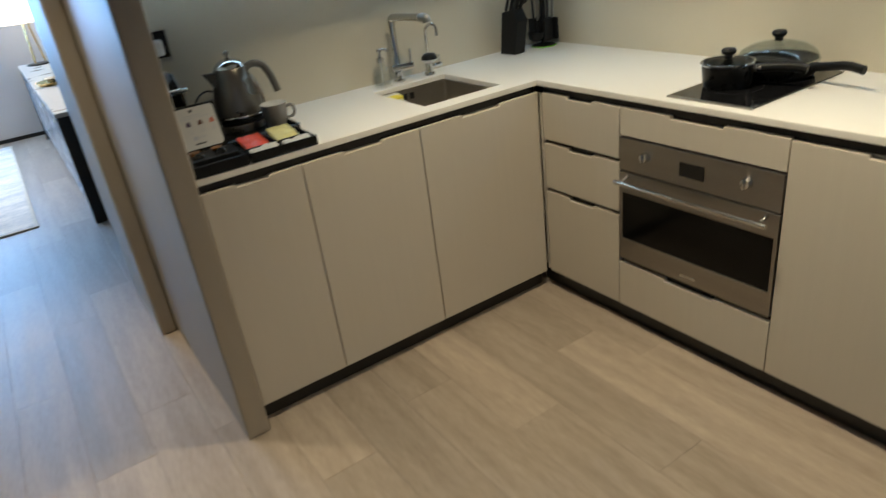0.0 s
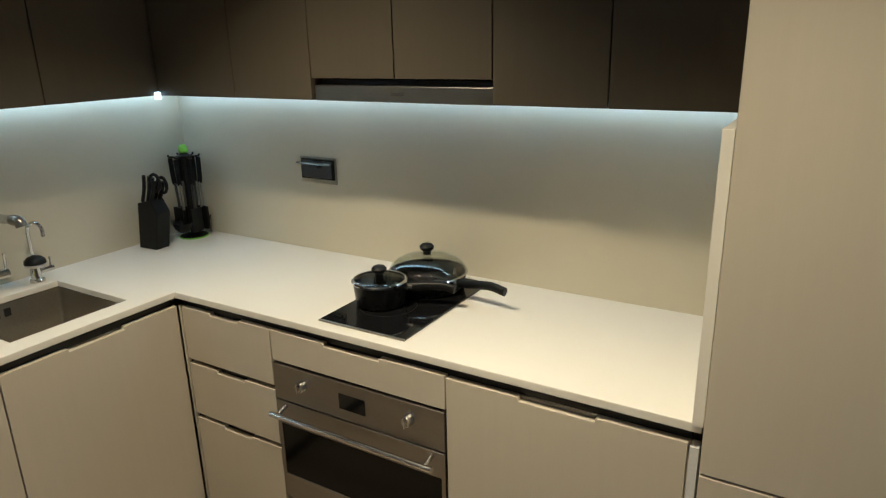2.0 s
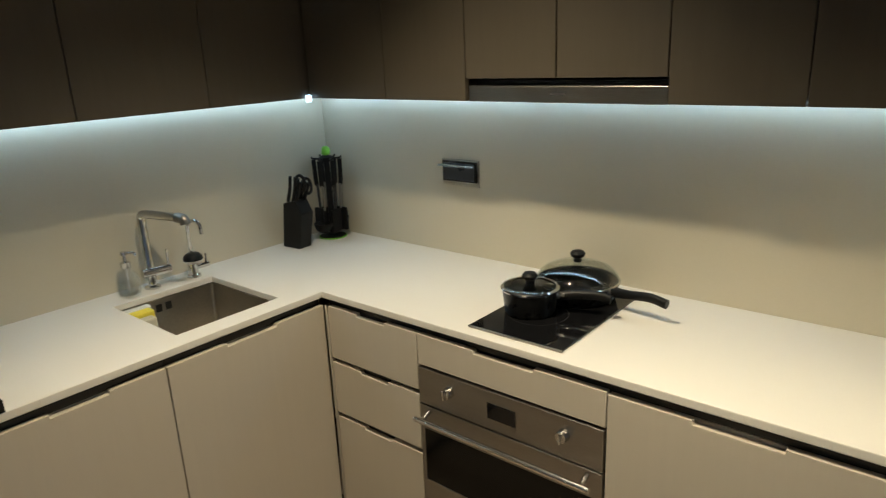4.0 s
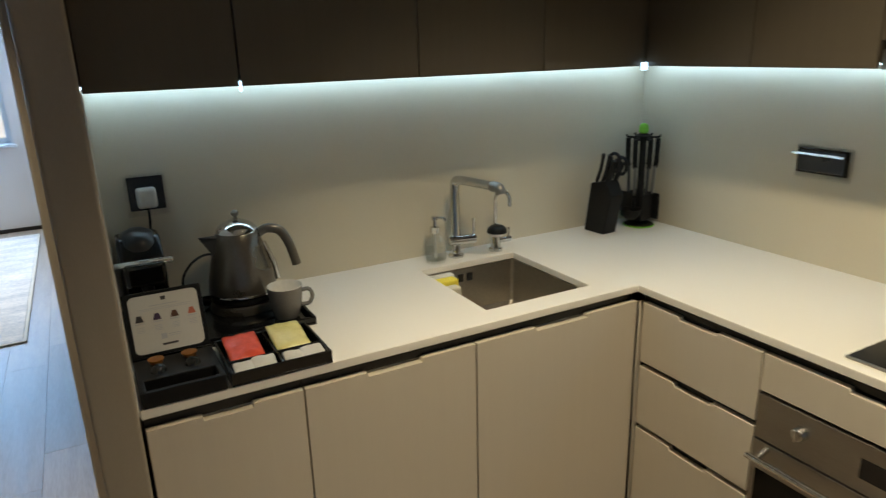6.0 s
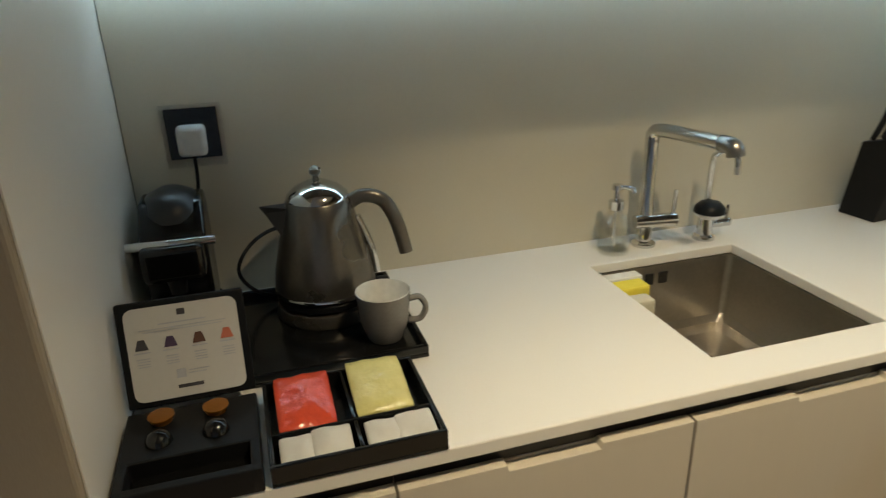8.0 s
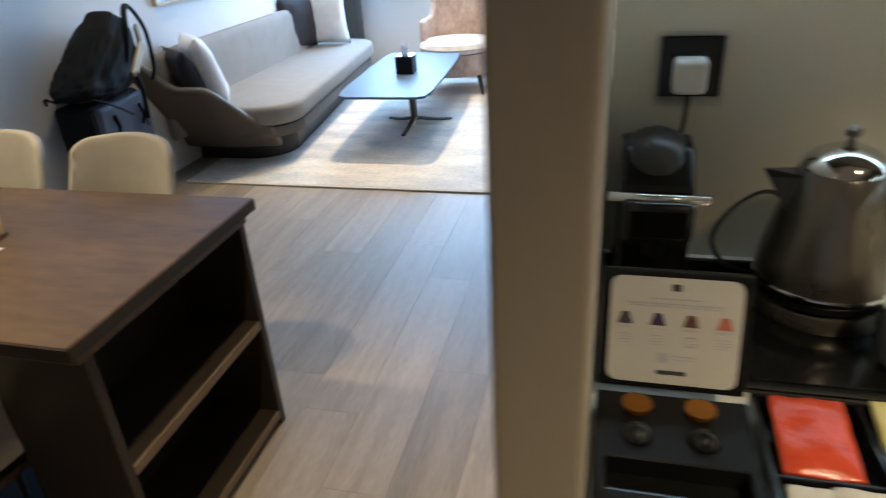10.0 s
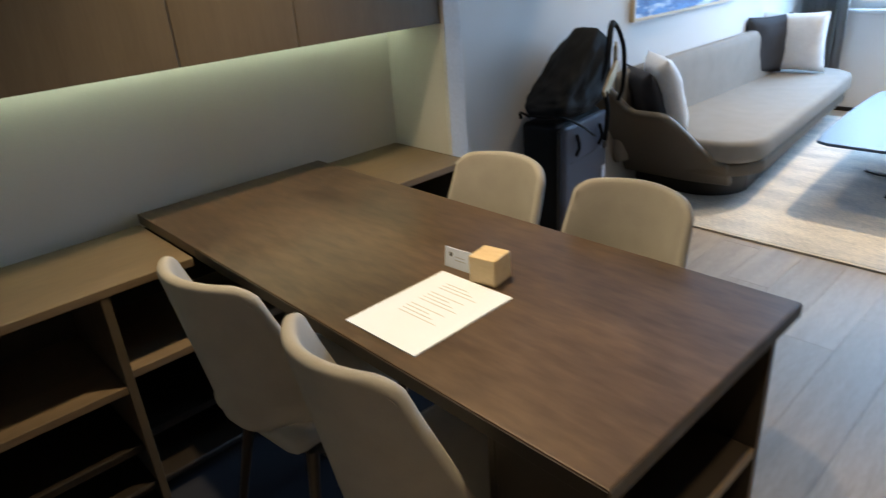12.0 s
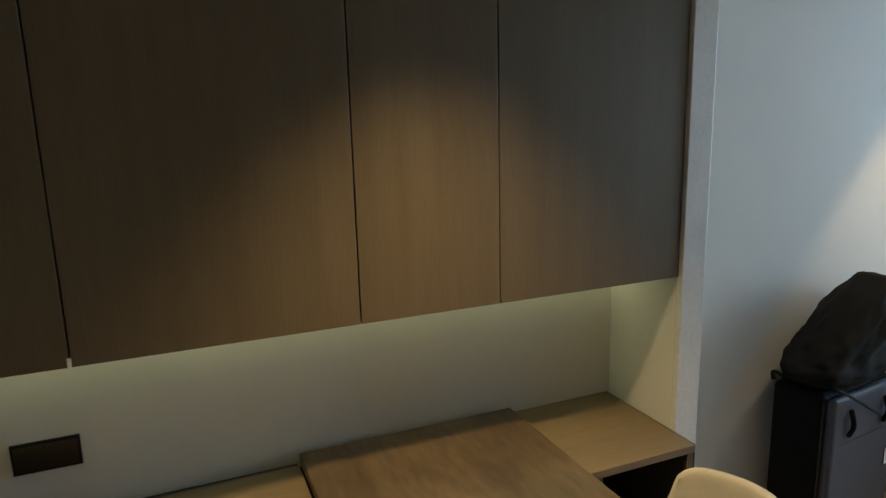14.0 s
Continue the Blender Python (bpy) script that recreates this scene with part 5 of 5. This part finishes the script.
def end_shell(a, v):
    s = (a + 1) / 2
    x = -4.635 + 0.67 * s
    step = lambda k: (3 - 2 * k) * k * k
    top = 0.80 - 0.20 * step(min(1, max(0, (s - 0.16) / 0.18))) - 0.30 * step(min(1, max(0, (s - 0.60) / 0.36)))
    z = 0.14 + (top - 0.14) * v
    y = 2.745 - 0.40 * ((z - 0.14) / 0.55) ** 1.1 + 0.12 * max(0, s - 0.6)
    return (x, y, z)


part("end_shell", shell(20, 10, end_shell, 0.05), SOFASHELL, sofa, "curved dark taupe end shell", smooth=60)


def cushion(label, w, h, t, m, material):
    solid("scatter_cushion", turned(pillow_mesh(w, h, t), m), material, label, "cushion", group="scatter cushions", smooth=80)


cushion("white satin cushion leaning on the sofa end", 0.44, 0.44, 0.15, pose(-4.37, 2.68, 0.645, 16, 0, -46), PILLOW)
cushion("charcoal velvet cushion behind the white one", 0.42, 0.40, 0.11, pose(-4.44, 2.60, 0.60, 18, 0, -40), PILLOWDARK)
cushion("white satin cushion at the far sofa end", 0.50, 0.48, 0.15, pose(-4.45, 4.72, 0.645, 14, 0, 8), PILLOW)
cushion("charcoal velvet cushion against the sofa back", 0.46, 0.46, 0.13, pose(-4.57, 4.52, 0.64, 6, 0, 70), PILLOWDARK)

coffee = thing("coffee_table", "long smoked-top coffee table on a metal star base", "table", (-3.36, 3.660, 0.012))
cx, cy = -3.355, 3.660


def boat(k):
    pts = []
    for i in range(48):
        a = 2 * math.pi * i / 48
        c, s = math.cos(a), math.sin(a)
        n = 14
        r = (abs(c) ** n + abs(s) ** n) ** (-1 / n)
        w = 0.310 * (1 + 0.04 * (1 - (s * r) ** 2))
        pts.append((cx + k * w * c * r - 0.04 * s * r, cy + k * 0.730 * s * r))
    return pts


part("tabletop", prism(boat(1.0), "z", 0.385, 0.402, 0.004), TABLEGLASS, coffee)
part("underframe", prism(boat(0.55), "z", 0.372, 0.3848), GUNMETAL, coffee)
part("column", tube([(-3.298, 3.622, 0.05), (-3.32, 3.641, 0.372)], 0.028, 16, 1), GUNMETAL, coffee)
for a in (32, 148, 268):
    c, s = math.cos(radians(a)), math.sin(radians(a))
    part("foot", tube([(-3.298 + 0.01 * c, 3.622 + 0.01 * s, 0.07), (-3.298 + 0.15 * c, 3.622 + 0.15 * s, 0.036), (-3.298 + 0.29 * c, 3.622 + 0.29 * s, 0.022)], 0.015, 8, 3, flat=1.8, taper=0.6), GUNMETAL, coffee)
tissue = thing("tissue_box", "black tissue box with a white tissue", "box", (-3.335, 3.622, 0.402))
part("box", box(-3.400, -3.270, 3.565, 3.688, 0.4025, 0.525, 0.006), BLACK, tissue)
part("lid", box(-3.397, -3.273, 3.567, 3.686, 0.5255, 0.530, 0.002), CHROME, tissue)
part("tissue", turned(pillow_mesh(0.06, 0.09, 0.03, 8, 0.02), pose(-3.335, 3.627, 0.566, 10, 6, 30)), PAPER, tissue, smooth=80)

# armchair facing the room
arm = thing("armchair", "blush patterned wing armchair by the window", "armchair", (-3.195, 4.737, 0.012), local=True)
arm.rotation_euler = (0, 0, radians(4))


def wing(a, v):
    ang = radians(112) * a
    q = abs(a)
    top = 1.02 - 0.05 * q if q < 0.32 else 1.004 - 0.40 * min(1, (q - 0.32) / 0.22) ** 1.3
    z = 0.17 + (top - 0.17) * v
    r = 0.335 + 0.02 * v - (0.035 if q > 0.45 else 0) * v
    flare = 0.05 * v * math.cos(ang)
    return (r * math.sin(ang) * (1 - 0.16 * v * max(0, 1 - q * 2.2)), r * 0.92 * math.cos(ang) + flare, z)


part("wing_back", shell(34, 10, wing, 0.055), CHAIRPRINT, arm, smooth=60)
part("seat_base", lathe([(0, 0.16), (0.29, 0.165), (0.31, 0.20), (0.31, 0.345), (0, 0.35)], 0, -0.02, 36), CHAIRPRINT, arm)
part("seat_cushion", lathe([(0, 0.352), (0.27, 0.352), (0.318, 0.372), (0.325, 0.40), (0.30, 0.435), (0.2, 0.452), (0, 0.457)], 0, -0.065, 36), CHAIRPALE, arm, "cream patterned round seat")
for x in (-1, 1):
    for y in (-0.20, 0.20):
        part("leg", tube([(x * 0.20, y, 0.17), (x * 0.235, y * 1.2, 0.0)], 0.02, 10, 1, taper=0.5), LEGWOOD, arm)

# framed print
art = thing("framed_print", "large blue abstract print in a thin brass frame", "picture", (-4.63, 3.365, 1.02))
part("canvas", box(-4.6445, -4.628, 2.719, 4.020, 1.037, 1.905), ART, art)
part("frame", cell_slab((2.703, 2.7185, 4.0205, 4.036), (1.020, 1.0365, 1.9055, 1.922), [(i, j) for i in range(3) for j in range(3) if (i, j) != (1, 1)], "x", -4.6447, -4.615, 0.002), EDGE, art)

# console along the east wall
cons = thing("media_console", "long grey media console with pale stone top", "console", (-1.76, 3.7, 0))
part("top", box(-2.032, -1.502, 2.068, 5.089, 0.695, 0.722, 0.003), STONE, cons)
part("end_panel", box(-2.027, -1.502, 2.073, 2.102, 0.0, 0.694, 0.002), PLINTH, cons)
part("end_panel", box(-2.027, -1.502, 5.056, 5.085, 0.0, 0.694, 0.002), PLINTH, cons)
part("body", box(-2.002, -1.502, 2.103, 5.055, 0.08, 0.640), PLINTH, cons)
for k in range(4):
    y = 2.107 + 0.738 * k
    d = part("door", box(-2.019, -2.0025, y + 0.002, y + 0.736, 0.085, 0.635, 0.002), CONSOLE, cons)
    part("handle", box(-2.025, -2.0195, y + 0.30, y + 0.46, 0.612, 0.622, 0.002), BRASS, d)
lamp = thing("table_lamp", "lit table lamp with pale shade and brass stem", "lamp", (-1.86, 4.880, 0.722))
part("base", lathe([(0, 0.7225), (0.10, 0.7225), (0.10, 0.735), (0.02, 0.742), (0, 0.742)], -1.86, 4.880), PLINTH, lamp)
for k in range(3):
    a = radians(120 * k)
    part("stem", tube([(-1.86 + 0.06 * math.cos(a), 4.880 + 0.06 * math.sin(a), 0.738), (-1.86 + 0.02 * math.cos(a), 4.880 + 0.02 * math.sin(a), 1.14)], 0.009, 10, 1), BRASS, lamp)
part("shade", lathe([(0.21, 1.10), (0.17, 1.40), (0.166, 1.40), (0.206, 1.10), (0.21, 1.10)], -1.86, 4.880, 36), BULB, lamp, "lit linen shade")
dish2 = thing("brass_dish", "round brass dish with a black bowl on the console", "dish", (-1.88, 3.393, 0.722))
part("dish", lathe([(0, 0.7225), (0.12, 0.7225), (0.135, 0.745), (0.130, 0.745), (0.115, 0.728), (0, 0.727)], -1.88, 3.393), BRASS, dish2)
part("bowl", lathe([(0, 0.728), (0.05, 0.729), (0.075, 0.765), (0.070, 0.765), (0, 0.74)], -1.88, 3.403), GLOSSBLACK, dish2)

# luggage between the niche and the sofa
case = thing("suitcase", "upright black soft suitcase with slate front", "suitcase", (-4.470, 1.860, 0), local=True)
case.rotation_euler = (0, 0, radians(7))
part("body", box(-0.125, 0.085, -0.235, 0.235, 0.045, 0.675, 0.03, 4), CASE, case)
part("front_pocket", box(0.0855, 0.125, -0.225, 0.225, 0.06, 0.665, 0.02, 3), CASEFRONT, case, "slate front pocket")
part("zip", box(0.0835, 0.0885, -0.236, 0.236, 0.075, 0.650, 0.002), GREYPLASTIC, case)
part("zip", box(0.1252, 0.1275, -0.17, 0.17, 0.47, 0.476, 0.001), GREYPLASTIC, case)
for y in (-0.12, 0.12):
    part("handle_strap", tube([(0.127, y, 0.50), (0.144, y, 0.55), (0.128, y, 0.61)], 0.006, 8, 4, flat=1.6), CASE, case)
part("carry_handle", tube([(-0.02, -0.09, 0.674), (-0.02, -0.07, 0.700), (-0.02, 0.07, 0.700), (-0.02, 0.09, 0.674)], 0.010, 8, 4), CASE, case)
for x in (-0.09, 0.07):
    for y in (-0.19, 0.19):
        part("wheel", turned(lathe([(0, -0.011), (0.022, -0.011), (0.024, 0), (0.022, 0.011), (0, 0.011)], seg=18), Matrix.Translation((x, y, 0.0245)) @ Matrix.Rotation(radians(90), 4, "X")), BLACK, case)
part("luggage_tag", box(0.128, 0.131, 0.16, 0.20, 0.30, 0.37, 0.001), PAPER, case, "white luggage tag")

bag = thing("duffel_bag", "slumped black duffel bag lying on the suitcase", "bag", (-4.455, 1.870, 0.676), local=True)
bag.rotation_euler = (0, 0, radians(7))
bm = bmesh.new()
bmesh.ops.create_icosphere(bm, subdivisions=5, radius=1.0)
for v in bm.verts:
    p = v.co.copy()
    y = 0.315 * p.y
    k = (p.y + 1) / 2
    tall = 0.13 + 0.30 * min(1, k * 1.45) ** 1.3 - 0.10 * max(0, k - 0.78) / 0.22
    q = math.copysign(abs(p.z) ** 0.75, p.z) * 0.5 + 0.5
    wide = 0.165 * (1 - 0.35 * q * k)
    fold = 0.016 * noise.noise(p * 1.9) + 0.009 * noise.noise(p * 4.5) + 0.002 * noise.noise(p * 13)
    z = q * tall
    x = math.copysign(abs(p.x) ** 0.8, p.x) * wide
    v.co = Vector((x + fold * p.x * 1.6, y + fold * p.y * 1.4 + 0.02, max(0.002, z + fold * max(0, p.z))))
part("body", bm, CASE, bag, smooth=80)
part("tan_panel", turned(pad(-0.010, 0.010, -0.11, 0.11, -0.028, 0.028, 0.008, 0.0, 5), pose(0.128, 0.19, 0.15, 38, 0, 4)), TAN, bag, "tan leather panel")
part("tan_panel", turned(pad(-0.010, 0.010, -0.03, 0.03, -0.07, 0.07, 0.008, 0.0, 5), pose(0.105, 0.285, 0.245, 12, 0, 20)), TAN, bag)
part("strap", tube([(0.13, 0.04, 0.10), (0.15, 0.10, 0.27), (0.13, 0.17, 0.40), (0.11, 0.26, 0.41), (0.13, 0.325, 0.28), (0.14, 0.31, 0.10), (0.13, 0.28, 0.02)], 0.009, 8, 6, flat=1.8), CASE, bag)
part("strap", tube([(0.06, -0.27, 0.05), (0.12, -0.22, 0.03), (0.147, -0.12, -0.03), (0.150, -0.02, -0.09)], 0.006, 8, 6, flat=1.8), CASE, bag)
part("strap", tube([(0.135, 0.12, 0.10), (0.152, 0.12, 0.0), (0.148, 0.11, -0.15)], 0.007, 8, 5, flat=1.8), CASE, bag)
part("strap", tube([(-0.06, -0.285, 0.04), (-0.08, -0.33, 0.07), (-0.07, -0.345, 0.045)], 0.006, 8, 5, flat=1.6), CASE, bag)
part("buckle", box(0.140, 0.154, 0.095, 0.125, -0.19, -0.15, 0.004), GREYPLASTIC, bag)

# ---- floor planks ----
PW, PL, GAP = 0.193, 1.22, 0.0008
plank_meshes = {}


def plank_mesh(w, ln):
    key = (round(w, 3), round(ln, 3))
    if key not in plank_meshes:
        bm = box(0, w - GAP, 0, ln - GAP, -0.0118, 0.0)
        top = [e for e in bm.edges if all(v.co.z > -0.001 for v in e.verts)]
        bmesh.ops.bevel(bm, geom=top, offset=0.0005, segments=1, affect="EDGES")
        me = bpy.data.meshes.new("plank")
        bm.to_mesh(me)
        bm.free()
        me.materials.append(OAK)
        plank_meshes[key] = me
    return plank_meshes[key]


rng = random.Random(7)
floor_at = floor.location.copy()
x, row = WEST - 0.0905, 0
ROW_END = {8: 0.356, 9: 0.660, 10: 0.483, 11: 1.390, 12: 0.750}
while x < EAST - 0.001:
    x0 = max(x, WEST)
    w = min(x + PW, EAST) - x0
    y = SOUTH - PL * ((row * 0.37 + rng.random() * 0.2) % 1.0)
    if row in ROW_END:
        y = ROW_END[row] - PL * math.ceil((ROW_END[row] - SOUTH) / PL)
    while y < NORTH:
        a, b = max(y, SOUTH), min(y + PL, NORTH)
        if b - a > 0.03:
            ob = new("plank", plank_mesh(w, round(b - a, 2)))
            ob.parent = floor
            ob.location = Vector((x0, a, 0)) - floor_at
        y += PL
    x += PW
    row += 1
